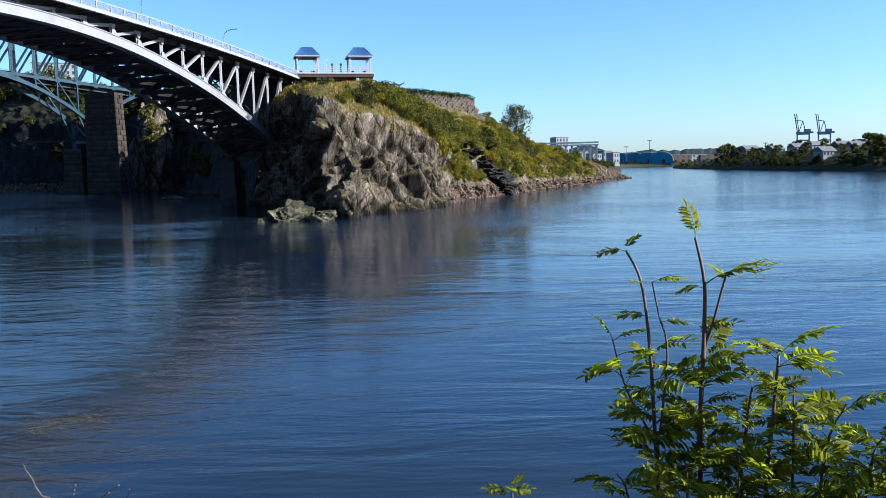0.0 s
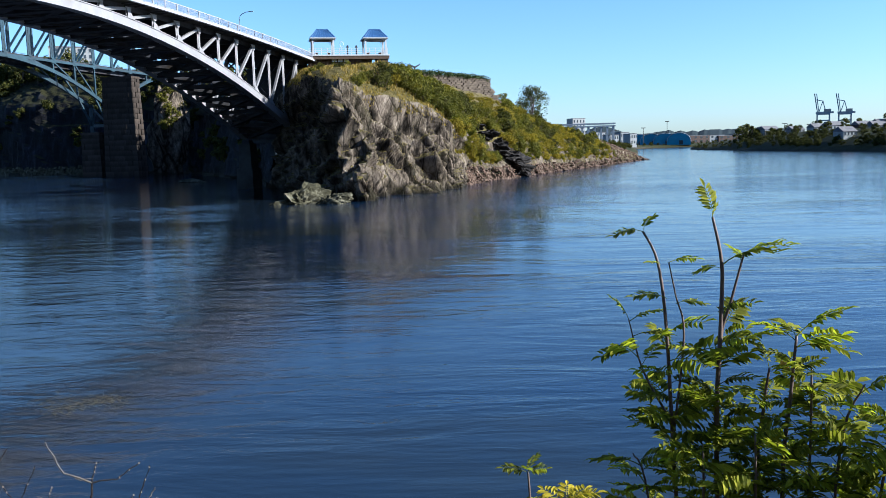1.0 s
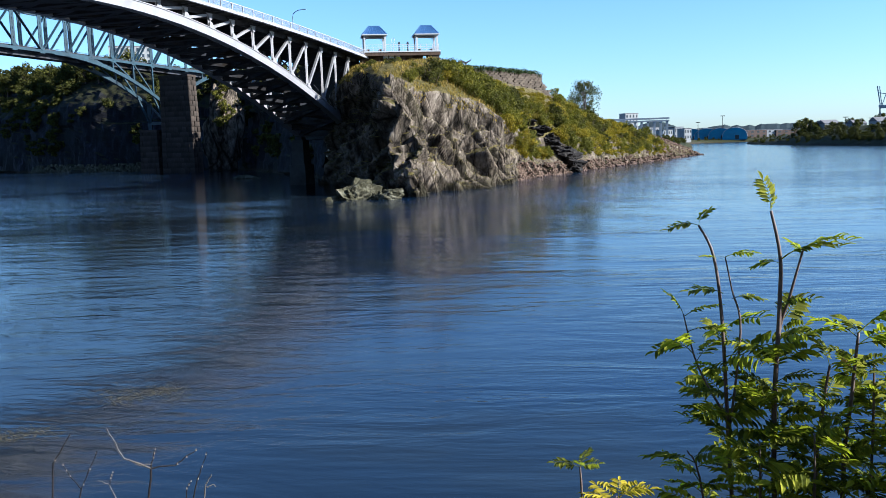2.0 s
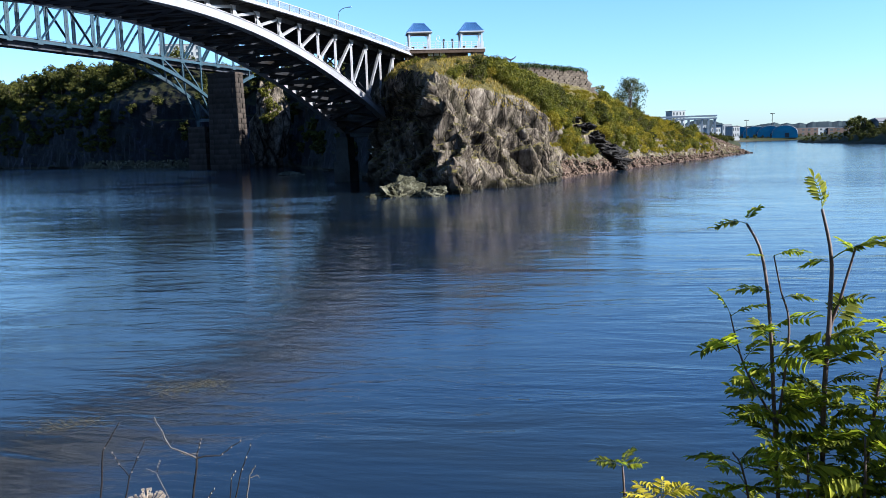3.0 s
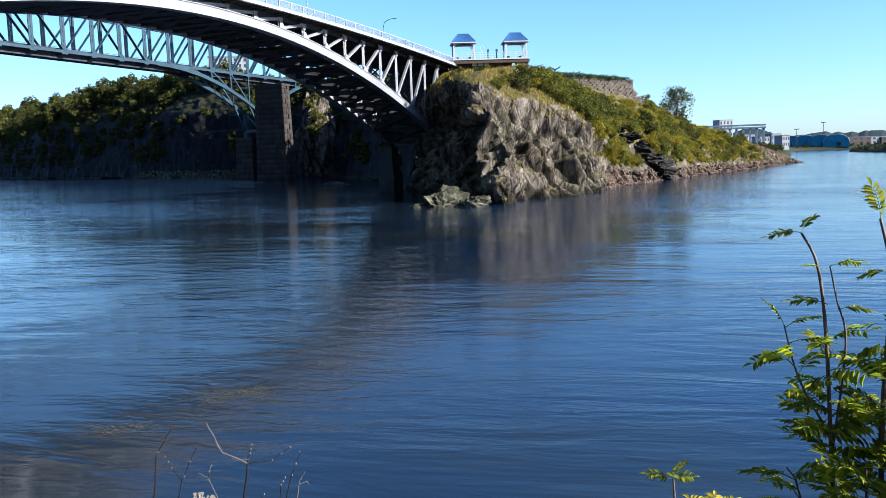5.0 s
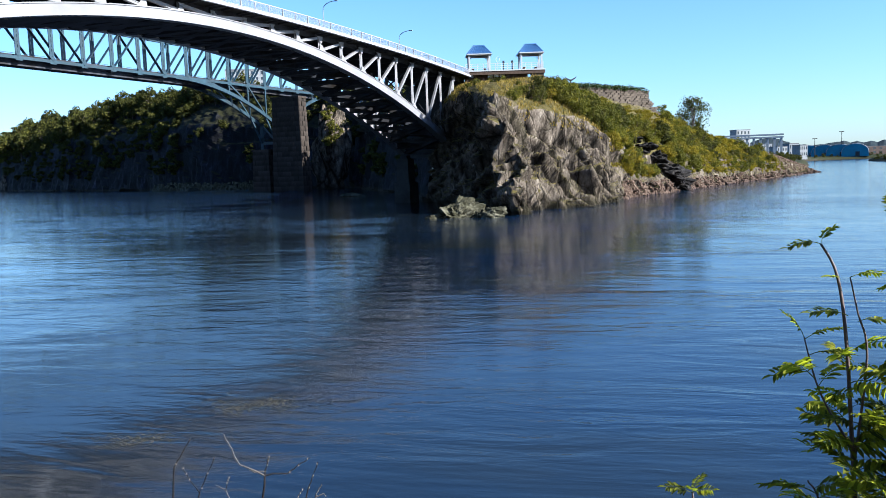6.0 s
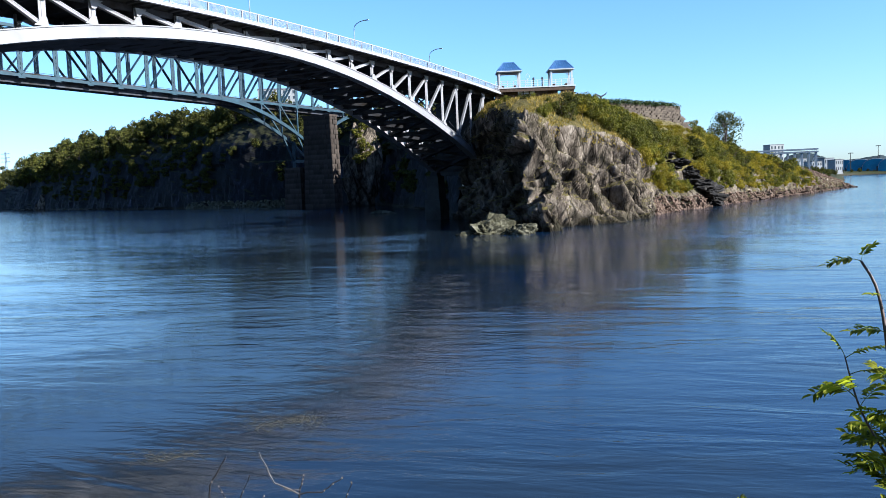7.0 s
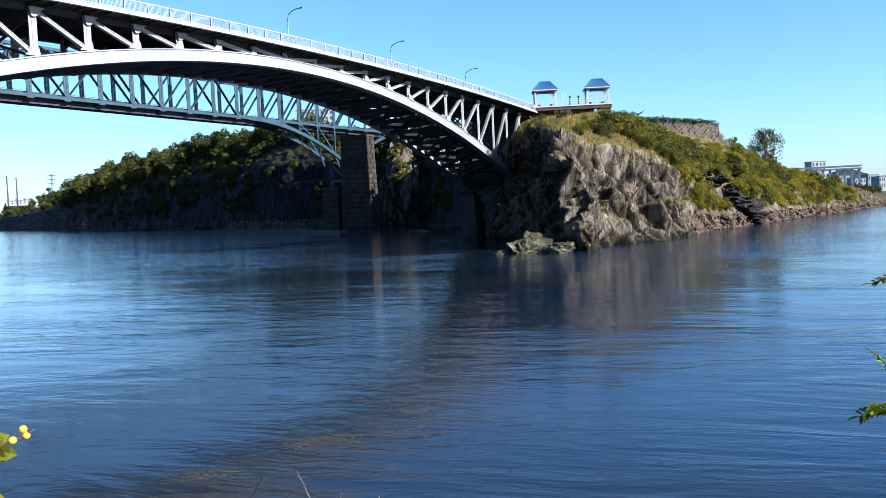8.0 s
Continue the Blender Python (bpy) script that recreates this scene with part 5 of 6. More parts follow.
for k in range(4):
    pts = [(-11, 0)] + [(-11 * math.cos(math.pi * a / 12), 3.0 + 8.4 * math.sin(math.pi * a / 12) ** 0.8) for a in range(13)] + [(11, 0)]
    sh = Shape()
    x0 = -19 + 12.6 * k
    n = len(pts)
    f = -10 - 3.5 * k
    fr = [(x0 + x, f, z - 1) for x, z in pts]
    bk = [(x0 + x, 16, z - 1) for x, z in pts]
    sh.add(fr + bk, [tuple(range(n - 1, -1, -1)), tuple(range(n, 2 * n))] + [(i, (i + 1) % n, n + (i + 1) % n, n + i) for i in range(n)])
    bay = part("bay", sh, SHED_BLUE, shed)
    for j in range(7):
        part("rib", Shape().box((x0 - 9 + 3 * j, f - 0.1, 3.0), (0.35, 0.2, 6.5)), SHED_BLUE, bay)
    part("eave", Shape().tube([(x0 + x, f - 0.15, z - 1) for x, z in pts[1:-1]], 0.25, 5), CRANE_GREY, bay)
    part("door", Shape().box((x0 + 2, f - 0.2, 1.4), (3.4, 0.2, 4.0)), WINDOW_DARK, bay)
for az, dist, h in ((12.3, 1040, 20), (13.8, 1060, 27), (10.4, 780, 14), (20.9, 1000, 19), (22.3, 1000, 17)):
    ob = thing("light_mast", (*bearing(az, dist), 4), "tall floodlight mast on the far bank", "mast", "floodlight masts")
    part("pole", Shape().tube([(0, 0, -2), (0, 0, h)], [0.4, 0.3], 6), CONCRETE, ob)
    part("lamp_bar", Shape().box((0, 0, h), (5.2, 0.6, 0.8)), CONCRETE, ob)

# ---- houses, trees and cranes beyond the east bank ----
for az, dist, w, h, m, z in ((19.95, 585, 14, 5.5, HOUSE_WHITE, 4.8), (21.5, 560, 11, 3.6, HOUSE_GREY, 5.4), (22.7, 545, 10, 4.4, HOUSE_WHITE, 5.6), (23.6, 530, 12, 4.6, HOUSE_GREY, 6.0), (24.3, 425, 9, 3.0, HOUSE_WHITE, 3.0), (25.3, 530, 14, 4, HOUSE_BRICK, 6.2), (26.3, 490, 11, 4, HOUSE_GREY, 6.2), (25.9, 480, 7, 3.4, HOUSE_WHITE, 5.5), (28.5, 470, 12, 4, HOUSE_WHITE, 6.2)):
    house((*bearing(az, dist), z + 3.2), (w * 0.75, 7, h * 0.8), -az + 38, m, ROOF_GREY, "low house among trees on the far bank", 1, 4)
rng = random.Random(44)
shore_tree = Kind("tree", (61, 62, 63), LEAF_DARK, "dark leafy tree on the far bank", "tree", "trees on the far bank", height=8.5, radius=4.0, clumps=18, per=36, leaf=0.55, low=0.1, trunk=0.2)
belt = Shape()
for k in range(520):
    s = rng.uniform(0.3, 5.6)
    v = rng.uniform(0.25, 1.0) if k % 3 else rng.uniform(1.0, 1.9)
    p = east.point(s, v)
    shore_tree.join(belt, (p.x, p.y, p.z - 0.5), rng, rng.choice((0.25, 0.32, 0.42)) * min(1.0, 0.35 + 0.35 * max(0.0, s - 0.9)) if v < 1 else rng.choice((0.4, 0.6, 0.75)) * min(1.0, 0.3 + 0.4 * max(0.0, s - 0.9)))
for k in range(130):
    p = north.point(rng.uniform(0.05, 4.5), rng.uniform(0.6, 1.5))
    shore_tree.join(belt, (p.x, p.y, p.z - 0.5), rng, 0.4)
tagged(new("tree_belt", belt.mesh("tree_belt", LEAF_DARK)), "dark belt of trees along the far banks", "trees", "", "stuff")
for az, dist, q in ((18.7, 585, 1.25), (18.95, 580, 1.2), (18.3, 600, 0.9), (27.2, 400, 1.25), (27.6, 395, 1.3), (28.2, 390, 1.2), (25.95, 520, 1.2)):
    x, y = bearing(az, dist)
    shore_tree.plant((x, y, 5.0), rng, q)


def quay_crane(az, dist):
    ob = thing("quay_crane", (*bearing(az, dist), 2), "tall blue-grey container crane with a raised boom", "crane", "container cranes at the port", -az + 4)
    for x in (-7, 11):
        for y in (-6, 6):
            part("leg", Shape().beam((x, y, 0), (x, y, 44), 1.3, 1.3), CRANE_GREY, ob)
    for z in (16, 32, 42):
        part("portal_beam", Shape().box((2, -6, z), (19.6, 1.6, 1.8)), CRANE_GREY, ob)
        part("portal_beam", Shape().box((2, 6, z), (19.6, 1.6, 1.8)), CRANE_GREY, ob)
    part("girder", Shape().box((4, 0, 44.5), (26, 5, 3.0)), CRANE_GREY, ob)
    part("machine_house", Shape().box((8, 0, 48), (10, 5, 4.4)), HOUSE_WHITE, ob)
    for y in (-2.5, 2.5):
        part("boom", Shape().beam((-6.5, y, 44), (-11.5, y, 75), 1.0, 1.1), CRANE_GREY, ob)
        part("mast_leg", Shape().beam((-5, y, 44), (1, y, 63), 0.8, 0.8), CRANE_GREY, ob)
        part("mast_leg", Shape().beam((6, y, 44), (1, y, 63), 0.8, 0.8), CRANE_GREY, ob)
        part("stay", Shape().beam((1, y, 63), (-9.5, y, 65), 0.8, 0.8), CRANE_GREY, ob)
    for q in (0.3, 0.55, 0.8, 0.98):
        part("boom_tie", Shape().box((-6.5 - 5 * q, 0, 44 + 31 * q), (1.4, 6, 1.4)), CRANE_GREY, ob)
    part("boom_brace", Shape().beam((-4.5, 0, 44), (-8.5, 0, 75), 1.2, 1.2), CRANE_GREY, ob)
    return ob


quay_crane(23.0, 1500)
quay_crane(24.2, 1530)


# ---- plants on the near bank ----
def leaflet(shape, root, way, normal, length, width):
    """One pointed leaflet, folded a little along its middle."""
    side = way.cross(normal).normalized()
    lift = normal * (width * 0.22)
    a, m1, m2, tip = root, root + way * (length * 0.35), root + way * (length * 0.7), root + way * length - normal * (length * 0.12)
    shape.add([a, m1 + side * (width * 0.5) + lift, m2 + side * (width * 0.42) + lift * 0.8, tip, m2 - side * (width * 0.42) + lift * 0.8, m1 - side * (width * 0.5) + lift, m1, m2],
              [(0, 1, 6), (1, 2, 7, 6), (2, 3, 7), (0, 6, 5), (6, 7, 4, 5), (7, 3, 4)])


def pinnate_leaf(seed, pairs=6, droop=0.25, long=1.0):
    """A compound leaf one metre long along x: leaflets in pairs along a thin stalk."""
    rng = random.Random(seed)
    sh = Shape()
    at = lambda f: Vector((f, 0, 0.12 * math.sin(f * 2.4) - droop * f * f))
    sh.tube([at(k / 6) for k in range(7)], [0.012, 0.011, 0.01, 0.009, 0.008, 0.006, 0.004], 4)
    for k in range(pairs):
        f = 0.27 + 0.62 * k / (pairs - 1)
        size = (0.3 + 0.12 * math.sin(math.pi * (k + 1) / (pairs + 1))) * long
        for sg in (-1, 1):
            way = Vector((0.48 + rng.uniform(-0.1, 0.1), sg, rng.uniform(-0.3, 0.05))).normalized()
            nrm = Vector((rng.uniform(-0.2, 0.2), rng.uniform(-0.25, 0.25), 1)).normalized()
            leaflet(sh, at(f), way, nrm, size * rng.uniform(0.85, 1.1), size * 0.3)
    leaflet(sh, at(0.95), Vector((1, 0, -0.2)).normalized(), Vector((0, 0, 1)), 0.34 * long, 0.12 * long)
    return sh


LEAVES = [pinnate_leaf(k, 7 + k % 2, 0.1 + 0.12 * (k % 3)).mesh("leaf", LEAF_ROWAN) for k in range(6)]
LEAVES_YELLOW = [pinnate_leaf(20 + k, 6, 0.15).mesh("leaf", LEAF_YELLOW) for k in range(2)]


def leaf_at(parent, inv, root, way, length, roll, rng, meshes):
    way = Vector(way).normalized()
    side = Vector((0, 0, 1)).cross(way)
    side = side.normalized() if side.length > 0.05 else Vector((1, 0, 0))
    up = way.cross(side)
    m = Matrix((way, side, up)).transposed().to_4x4()
    o = part("leaf", meshes[rng.randrange(len(meshes))], None, parent)
    o.matrix_parent_inverse = inv
    o.matrix_basis = Matrix.Translation(root) @ m @ pose(0, 0, 0, roll, 0, 0) @ Matrix.Diagonal((length, length, length, 1))
    return o


def along_path(path, f):
    return Vector(spline(path, min(f, 0.9999) * (len(path) - 1)))


def stem_part(parent, inv, path, r0, r1, material, name="stem"):
    n = 5 * (len(path) - 1)
    pts = [along_path(path, k / n) for k in range(n + 1)]
    o = part(name, Shape().tube(pts, [r0 + (r1 - r0) * k / n for k in range(n + 1)], 7), material, parent, "", True)
    o.matrix_parent_inverse = inv
    return o


rowan = thing("rowan_shrub", (1.1, 2.95, 3.1), "young rowan shrub with feathery green leaves and dark stems", "shrub")
rinv = rowan.matrix_world.inverted()
rng = random.Random(77)
STEMS = [
    ([(0.98, 2.98, 3.0), (0.91, 2.96, 4.59), (0.92, 2.96, 5.17), (0.92, 2.96, 5.37), (0.89, 2.97, 5.53)], 0.011, 16),
    ([(0.88, 3.02, 3.0), (0.77, 3.0, 4.57), (0.74, 3.01, 5.12), (0.71, 3.02, 5.37), (0.66, 3.03, 5.48)], 0.009, 14),
    ([(0.76, 3.0, 4.7), (0.80, 3.0, 5.1), (0.77, 3.0, 5.25), (0.745, 3.0, 5.37)], 0.005, 4),
    ([(0.91, 2.97, 4.6), (0.92, 2.97, 5.07), (0.95, 2.95, 5.23), (0.99, 2.94, 5.40)], 0.008, 6),
    ([(0.76, 3.01, 4.78), (0.66, 3.03, 4.97), (0.61, 3.04, 5.16)], 0.005, 9),
    ([(1.05, 2.95, 3.0), (1.04, 2.93, 4.5), (1.06, 2.92, 4.85), (1.075, 2.91, 5.0)], 0.009, 13),
    ([(1.15, 2.9, 3.0), (1.12, 2.89, 4.5), (1.14, 2.885, 4.9), (1.155, 2.88, 5.12)], 0.010, 16),
    ([(1.18, 2.9, 3.0), (1.2, 2.86, 4.6), (1.2, 2.86, 5.02)], 0.007, 10),
    ([(1.28, 2.86, 3.0), (1.28, 2.83, 4.6), (1.35, 2.79, 4.97)], 0.007, 12),
    ([(1.3, 2.86, 3.0), (1.4, 2.76, 4.6), (1.45, 2.74, 4.87)], 0.007, 14),
    ([(1.4, 2.8, 3.0), (1.55, 2.68, 4.6), (1.6, 2.66, 4.9)], 0.008, 14),
    ([(1.45, 2.8, 3.0), (1.7, 2.62, 4.6), (1.78, 2.6, 5.05), (1.72, 2.62, 5.25)], 0.008, 14),
    ([(0.85, 2.95, 3.0), (0.84, 2.88, 4.4), (0.83, 2.86, 4.75)], 0.007, 12),
    ([(0.82, 3.0, 3.2), (0.68, 3.0, 4.45), (0.62, 3.02, 4.66)], 0.006, 7),
    ([(1.0, 2.9, 3.0), (1.0, 2.82, 4.4), (0.99, 2.8, 4.8)], 0.007, 12),
]
rowan_b = thing("rowan_shrub", (1.45, 2.75, 3.1), "lower spreading rowan shrub with yellowish-green leaves", "shrub")
binv = rowan_b.matrix_world.inverted()
for n, (path, r, count) in enumerate(STEMS):
    own, inv = (rowan_b, binv) if 8 <= n <= 11 else (rowan, rinv)
    stem_part(own, inv, path, r, r * 0.45, ROWAN_BARK)
    low = 4.4
    top = path[-1][2]
    count = round(count * (2.3 if own == rowan_b else 1.55))
    for k in range(count):
        f = ((k + rng.random() * 0.8) / count) ** 1.15
        z = low + (min(top, 5.12) - low) * f
        # the way along the stem at which it reaches that height
        g = 0.0
        for j in range(60):
            g = j / 59
            if along_path(path, g).z >= z:
                break
        root = along_path(path, g)
        a = k * 2.4 + rng.uniform(-0.5, 0.5)
        leaf_at(own, inv, root, (math.cos(a), math.sin(a) * 0.75, rng.uniform(0.05, 0.6)), rng.uniform(0.1, 0.185), rng.uniform(-40, 40), rng, LEAVES)
# young leaves at the shoot tips
for root, way, size in (
    ((0.89, 2.97, 5.53), (-0.25, 0.1, 1.0), 0.115), ((0.89, 2.97, 5.52), (0.2, -0.2, 1.0), 0.06),
    ((0.66, 3.03, 5.48), (-1, 0, 0.1), 0.105), ((0.66, 3.03, 5.48), (0.25, -0.5, 0.9), 0.08),
    ((0.745, 3.0, 5.37), (1, 0, 0.12), 0.10), ((0.72, 3.02, 5.36), (-0.7, -0.5, 0.2), 0.07),
    ((0.99, 2.94, 5.40), (1, 0, 0.42), 0.15), ((0.98, 2.94, 5.38), (-0.4, -0.4, 0.5), 0.09), ((0.92, 2.96, 5.36), (1, -0.1, 0.5), 0.19), ((0.92, 2.96, 5.35), (-1, -0.2, 0.1), 0.10),
    ((0.92, 2.96, 5.2), (0.5, -0.5, 0.4), 0.12), ((0.93, 2.96, 5.05), (1, 0, 0.35), 0.2), ((0.61, 3.04, 5.16), (-0.3, 0, 0.4), 0.1), ((0.61, 3.04, 5.15), (0.9, -0.1, 0.35), 0.12), ((0.63, 3.03, 5.06), (-0.9, 0, -0.15), 0.13),
    ((1.155, 2.88, 5.12), (1, 0, 0.55), 0.18), ((1.155, 2.88, 5.1), (-0.8, 0.1, 0.5), 0.15), ((1.155, 2.88, 5.08), (0.8, -0.4, 0.1), 0.16), ((0.77, 3.0, 5.22), (0.9, 0, 0.15), 0.1), ((0.74, 3.0, 5.24), (-1, 0, 0.2), 0.12)):
    leaf_at(rowan, rinv, Vector(root), way, size, rng.uniform(-40, 40), rng, LEAVES)
for k in range(7):
    a = k * 0.9
    o = part("berry", Shape().box((0, 0, 0), (0.009, 0.009, 0.009), 45, 0.8), BERRY, rowan)
    o.matrix_parent_inverse = rinv
    o.location = (1.105 + 0.012 * math.cos(a), 2.86 + 0.01 * math.sin(a), 5.02 + 0.006 * (k % 3))

# smaller seedling with yellowing leaves
seedling = thing("rowan_seedling", (0.24, 2.58, 3.35), "small rowan seedling with yellowing leaves", "plant")
sinv = seedling.matrix_world.inverted()
for path in ([(0.24, 2.58, 3.2), (0.21, 2.59, 4.5), (0.2, 2.592, 4.768)], [(0.26, 2.58, 3.2), (0.30, 2.57, 4.5), (0.31, 2.57, 4.68)]):
    stem_part(seedling, sinv, path, 0.006, 0.003, ROWAN_BARK)
for way, size in (((-1, -0.1, 0.25), 0.085), ((0.7, -0.3, 0.35), 0.065), ((0.3, -0.3, 0.8), 0.075), ((-0.1, -0.6, 0.5), 0.06)):
    leaf_at(seedling, sinv, Vector((0.2, 2.592, 4.765)), way, size, rng.uniform(-30, 30), rng, LEAVES)
for k in range(9):
    a = k * 0.72
    leaf_at(seedling, sinv, Vector((0.315, 2.57, 4.676 - 0.006 * k)), (math.cos(a), math.sin(a) * 0.7, 0.32), rng.uniform(0.09, 0.12), rng.uniform(-25, 25), rng, LEAVES_YELLOW)

# dead twigs
twigs = thing("twig_clump", (-0.9, 1.9, 3.9), "bare dead twigs with pale buds", "twigs")
tinv = twigs.matrix_world.inverted()
TW = [
    ([(-0.90, 1.90, 3.8), (-0.893, 1.90, 4.9), (-0.872, 1.91, 5.05)], 0.0042, 0.003, DARK_TWIG),
    ([(-0.872, 1.91, 5.05), (-0.925, 1.885, 5.085), (-0.955, 1.87, 5.166)], 0.003, 0.0018, DEAD_WOOD),
    ([(-0.872, 1.91, 5.05), (-0.82, 1.93, 5.05), (-0.771, 1.953, 5.083)], 0.0025, 0.0012, DARK_TWIG),
    ([(-0.872, 1.91, 5.05), (-0.864, 1.91, 5.075), (-0.858, 1.912, 5.10)], 0.0025, 0.0014, DARK_TWIG),
    ([(-0.868, 1.91, 5.062), (-0.895, 1.9, 5.062), (-0.905, 1.895, 5.068)], 0.002, 0.001, DEAD_WOOD),
    ([(-1.09, 1.80, 3.8), (-1.075, 1.805, 4.95), (-1.062, 1.815, 5.10), (-1.024, 1.833, 5.165)], 0.0035, 0.0018, DARK_TWIG),
    ([(-1.03, 1.83, 3.8), (-1.028, 1.83, 4.95), (-1.01, 1.838, 5.03), (-0.975, 1.855, 5.115)], 0.003, 0.0015, DARK_TWIG),
    ([(-1.013, 1.838, 5.03), (-1.03, 1.83, 5.06), (-1.045, 1.825, 5.095)], 0.002, 0.001, DARK_TWIG),
    ([(-0.80, 1.94, 3.8), (-0.80, 1.94, 4.9), (-0.775, 1.95, 5.0), (-0.751, 1.961, 5.071)], 0.003, 0.0012, DARK_TWIG),
    ([(-0.806, 1.94, 4.93), (-0.80, 1.94, 4.985), (-0.788, 1.945, 5.005)], 0.002, 0.001, DARK_TWIG),
    ([(-0.76, 1.95, 3.9), (-0.765, 1.95, 4.93), (-0.755, 1.955, 4.99), (-0.742, 1.96, 5.015)], 0.003, 0.0016, DEAD_WOOD),
    ([(-0.755, 1.955, 4.985), (-0.74, 1.96, 4.99), (-0.733, 1.962, 4.982)], 0.0018, 0.001, DEAD_WOOD),
    ([(-1.15, 1.77, 4.0), (-1.09, 1.8, 4.96), (-1.13, 1.775, 4.99)], 0.003, 0.0016, DEAD_WOOD),
    ([(-0.93, 1.86, 4.0), (-0.93, 1.87, 4.96), (-0.955, 1.86, 5.03), (-0.975, 1.85, 5.045)], 0.0022, 0.001, DEAD_WOOD),
    ([(-0.955, 1.86, 5.03), (-0.95, 1.86, 5.045), (-0.945, 1.865, 5.06)], 0.0015, 0.001, DARK_TWIG),
    ([(-0.89, 1.9, 4.93), (-0.85, 1.91, 4.945), (-0.835, 1.92, 4.97)], 0.002, 0.001, DARK_TWIG),
]
for path, r0, r1, m in TW:
    path = [(x - 0.012, y, z - 0.017) for x, y, z in path]
    n = 6 * (len(path) - 1)
    bend = [Vector(path[k // 6]).lerp(Vector(path[min(k // 6 + 1, len(path) - 1)]), (k % 6) / 6) + Vector((noise.noise(Vector((k * 0.6, r0 * 900, 1))), 0, noise.noise(Vector((k * 0.6, r0 * 900, 7))))) * (0.004 if 0 < k < n else 0.0) for k in range(n + 1)]
    o = part("twig", Shape().tube(bend, [0.8 * (r0 + (r1 - r0) * k / n) for k in range(n + 1)], 6), m, twigs)
    o.matrix_parent_inverse = tinv
    for k in range(3):
        a, b = Vector(path[-2]), Vector(path[-1])
        p = b.lerp(a, 0.05 + 0.42 * k)
        if p.z > 4.9 and m == DARK_TWIG:
            o = part("bud", Shape().box((0, 0, 0), (0.0026, 0.0026, 0.004), 30, 0.6), SEED, twigs)
            o.matrix_parent_inverse = tinv
            o.location = p
head = thing("seed_head", (-0.94, 1.76, 3.9), "dry brown umbel seed head on a stalk", "plant")
hinv = head.matrix_world.inverted()
stem_part(head, hinv, [(-0.94, 1.76, 3.8), (-0.938, 1.765, 4.6), (-0.948, 1.768, 4.961)], 0.004, 0.0025, DEAD_WOOD, "stalk")
rays = Shape()
r2 = random.Random(4)
for k in range(60):
    a, e = r2.uniform(0, 6.28), r2.uniform(0.1, 1.3)
    tip = Vector((-0.948 + 0.05 * math.cos(a) * math.cos(e), 1.768 + 0.05 * math.sin(a) * math.cos(e), 4.966 + 0.042 * math.sin(e)))
    rays.tube([(-0.948, 1.768, 4.961), tip], [0.0008, 0.0012], 4)
    rays.box(tip, (0.004, 0.004, 0.004), 20)
o = part("umbel", rays, SEED, head)
o.matrix_parent_inverse = hinv

# branch with yellow fruits
fruit = thing("fruiting_branch", (-1.392, 1.240, 4.181), "leafy branch end with yellow fruits", "plant")
finv = fruit.matrix_world.inverted()
stem_part(fruit, finv, [(-1.432, 1.220, 4.081), (-1.362, 1.260, 5.181), (-1.307, 1.280, 5.356), (-1.272, 1.305, 5.373), (-1.242, 1.325, 5.391)], 0.005, 0.0012, ROWAN_BARK)


def fruit_ball(p, r):
    bm = bmesh.new()
    bmesh.ops.create_icosphere(bm, subdivisions=2, radius=r)
    sh = Shape()
    sh.v = [(v.co.x, v.co.y, v.co.z * 0.94) for v in bm.verts]
    sh.f = [tuple(v.index for v in f.verts) for f in bm.faces]
    bm.free()
    o = part("fruit", sh, BERRY, fruit, "", True)
    o.matrix_parent_inverse = finv
    o.location = p


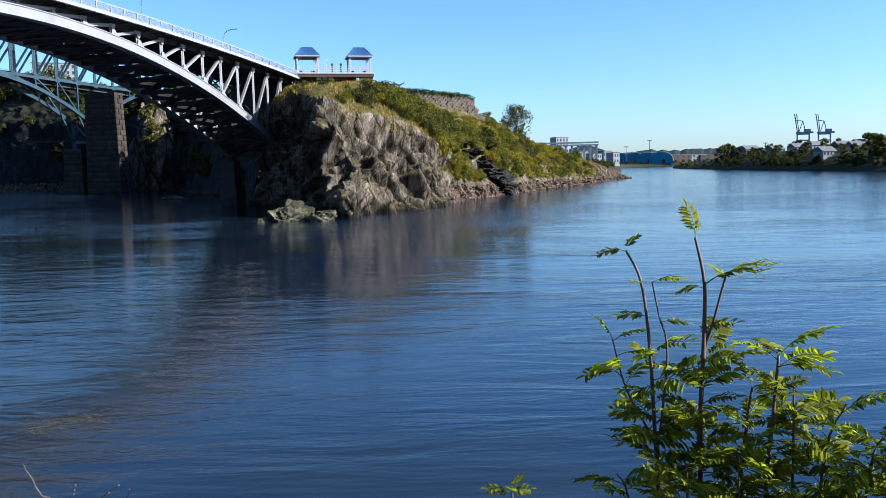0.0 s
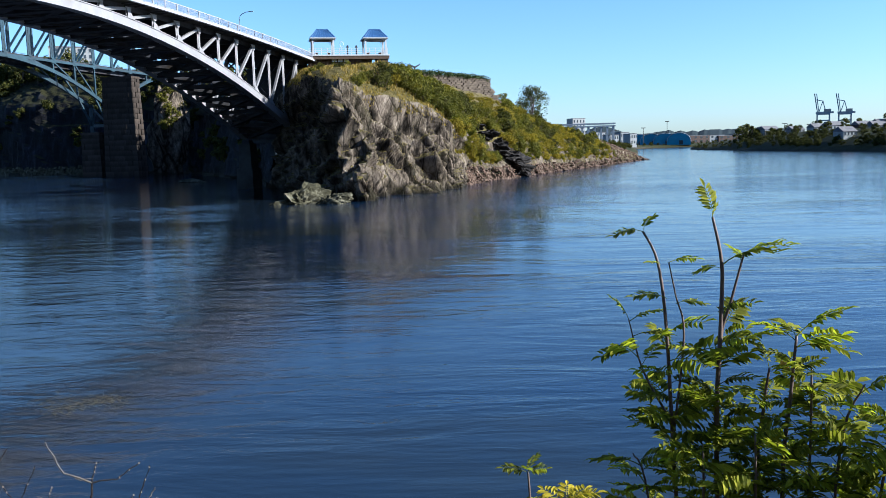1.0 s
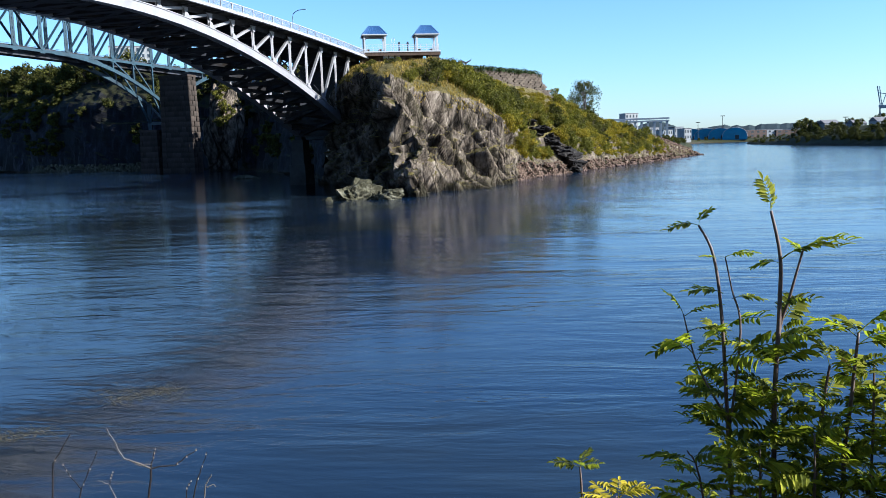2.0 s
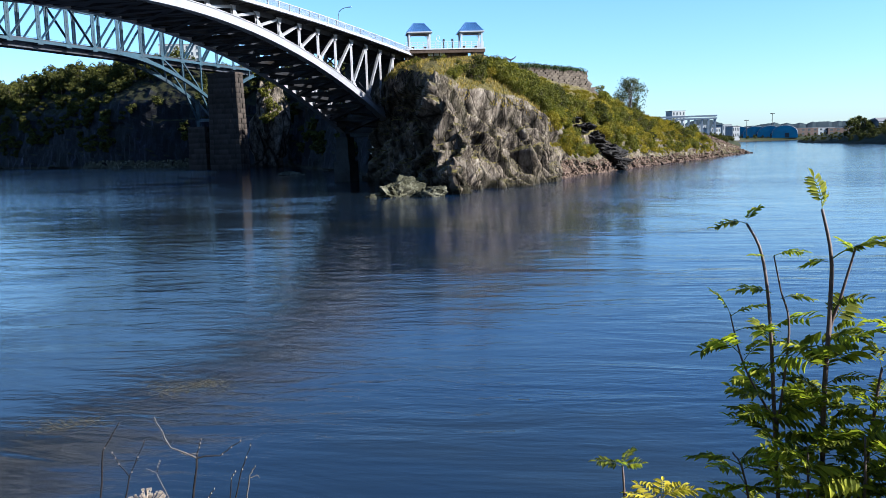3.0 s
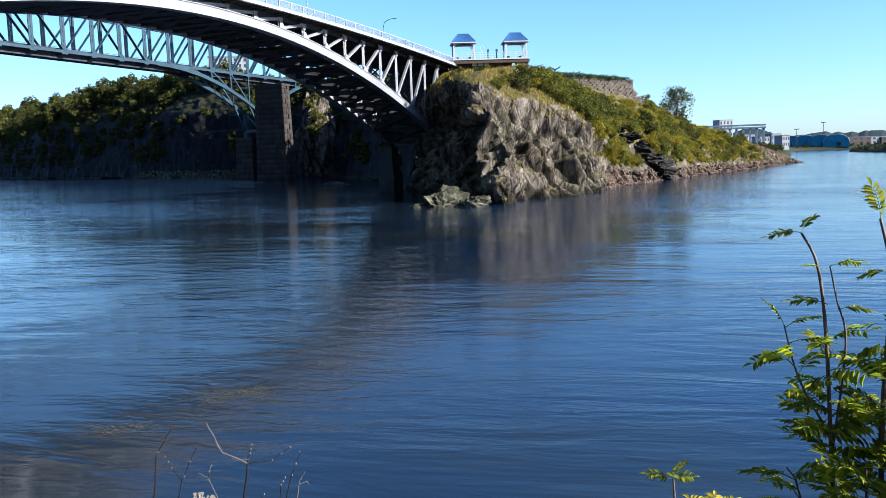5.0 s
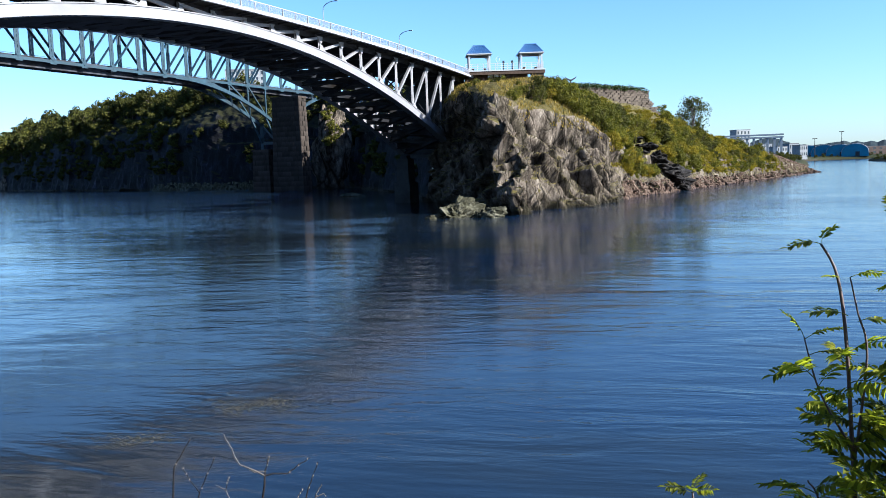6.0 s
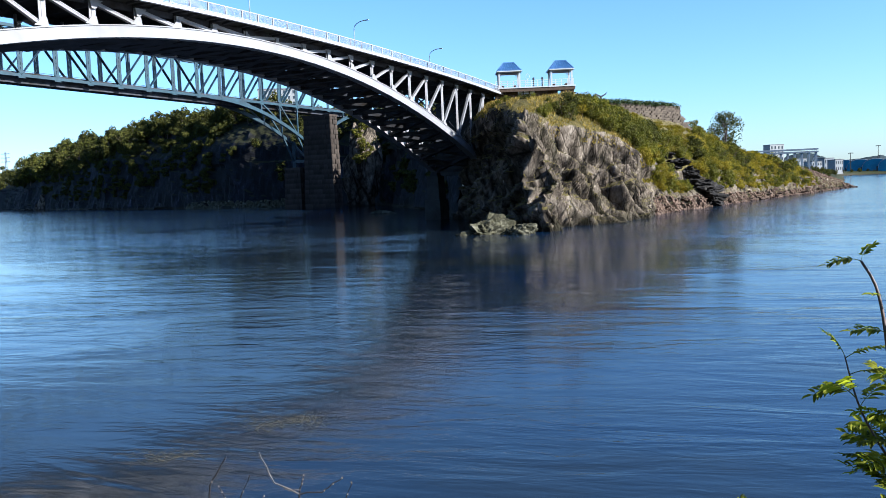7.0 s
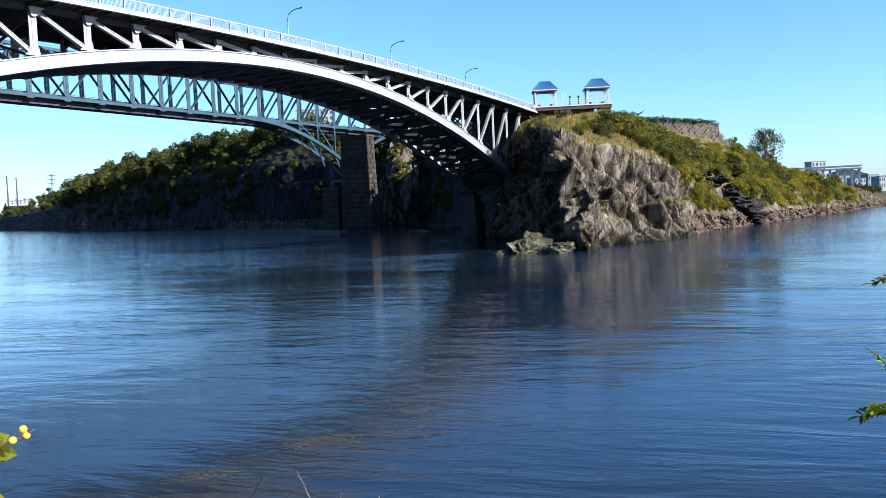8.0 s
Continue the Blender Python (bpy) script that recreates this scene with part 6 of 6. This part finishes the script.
for p, r in (((-1.260, 1.315, 5.393), 0.0085), ((-1.256, 1.318, 5.380), 0.008), ((-1.275, 1.303, 5.374), 0.0085), ((-1.294, 1.292, 5.379), 0.011)):
    fruit_ball(p, r)
blade = Shape()
leaflet(blade, Vector((0, 0, 0)), Vector((1, 0, 0)), Vector((0, 0, 1)), 0.06, 0.045)
blade_yellow, blade_green = blade.mesh("leaf", LEAF_YELLOW), blade.mesh("leaf", LEAF_ROWAN)
for root, way, me, size in (((-1.302, 1.285, 5.361), (0.9, 0.2, -0.25), blade_green, 0.75), ((-1.307, 1.28, 5.37), (0.7, 0.2, 0.35), blade_green, 0.7), ((-1.307, 1.28, 5.366), (0.8, 0.1, -0.7), blade_green, 0.7), ((-1.332, 1.27, 5.34), (0.9, 0.1, 0.1), blade_green, 0.9), ((-1.31, 1.275, 5.33), (0.5, 0.1, -0.5), blade_yellow, 0.5), ((-1.325, 1.27, 5.27), (0.8, 0.1, -0.1), blade_yellow, 0.9), ((-1.32, 1.275, 5.29), (-0.6, 0.3, 0.3), blade_green, 1.0)):
    leaf_at(fruit, finv, Vector(root), way, size, 75, random.Random(2), [me])

# weeds of the bank, low below the sight line
rng = random.Random(91)
weeds = Shape()
for _ in range(9000):
    s, v = rng.uniform(3.4, 6.6), rng.uniform(0.1, 1.2)
    p = near.point(s, v)
    h = rng.uniform(0.08, 0.3)
    a = rng.uniform(0, 6.28)
    d = Vector((math.cos(a), math.sin(a), 0)) * 0.009
    weeds.add([p - d, p + d, p + Vector((rng.uniform(-0.1, 0.1), rng.uniform(-0.1, 0.1), h))], [(0, 1, 2)])
tagged(new("weeds", weeds.mesh("weeds", GRASS_GREEN)), "low green weeds over the earth bank", "weeds", "", "stuff")

# drifting foam and weed scraps on the slack water
rng = random.Random(17)
foam_mat = surface("brown_foam_scraps", [(0.3, (0.015, 0.014, 0.008)), (0.7, (0.1, 0.085, 0.05))], 8, 0.9)
for cx, cy, lx, ly, n in ((-9.0, 19.5, 1.1, 0.9, 1100), (-10.5, 16.6, 0.8, 0.6, 520)):
    foam = Shape()
    for _ in range(n):
        f = rng.gauss(0, 0.5)
        x, y = cx + lx * f + rng.gauss(0, 0.25), cy + ly * (rng.gauss(0, 0.3) + 0.5 * math.sin(f * 5))
        q = rng.uniform(0.005, 0.018)
        foam.box((x, y, 0.006), (q * 3, q, 0.004), rng.uniform(-30, 30), 0.7)
    tagged(new("foam", foam.mesh("foam", foam_mat)), "scattered brown foam and weed scraps on the water", "foam", "", "stuff")
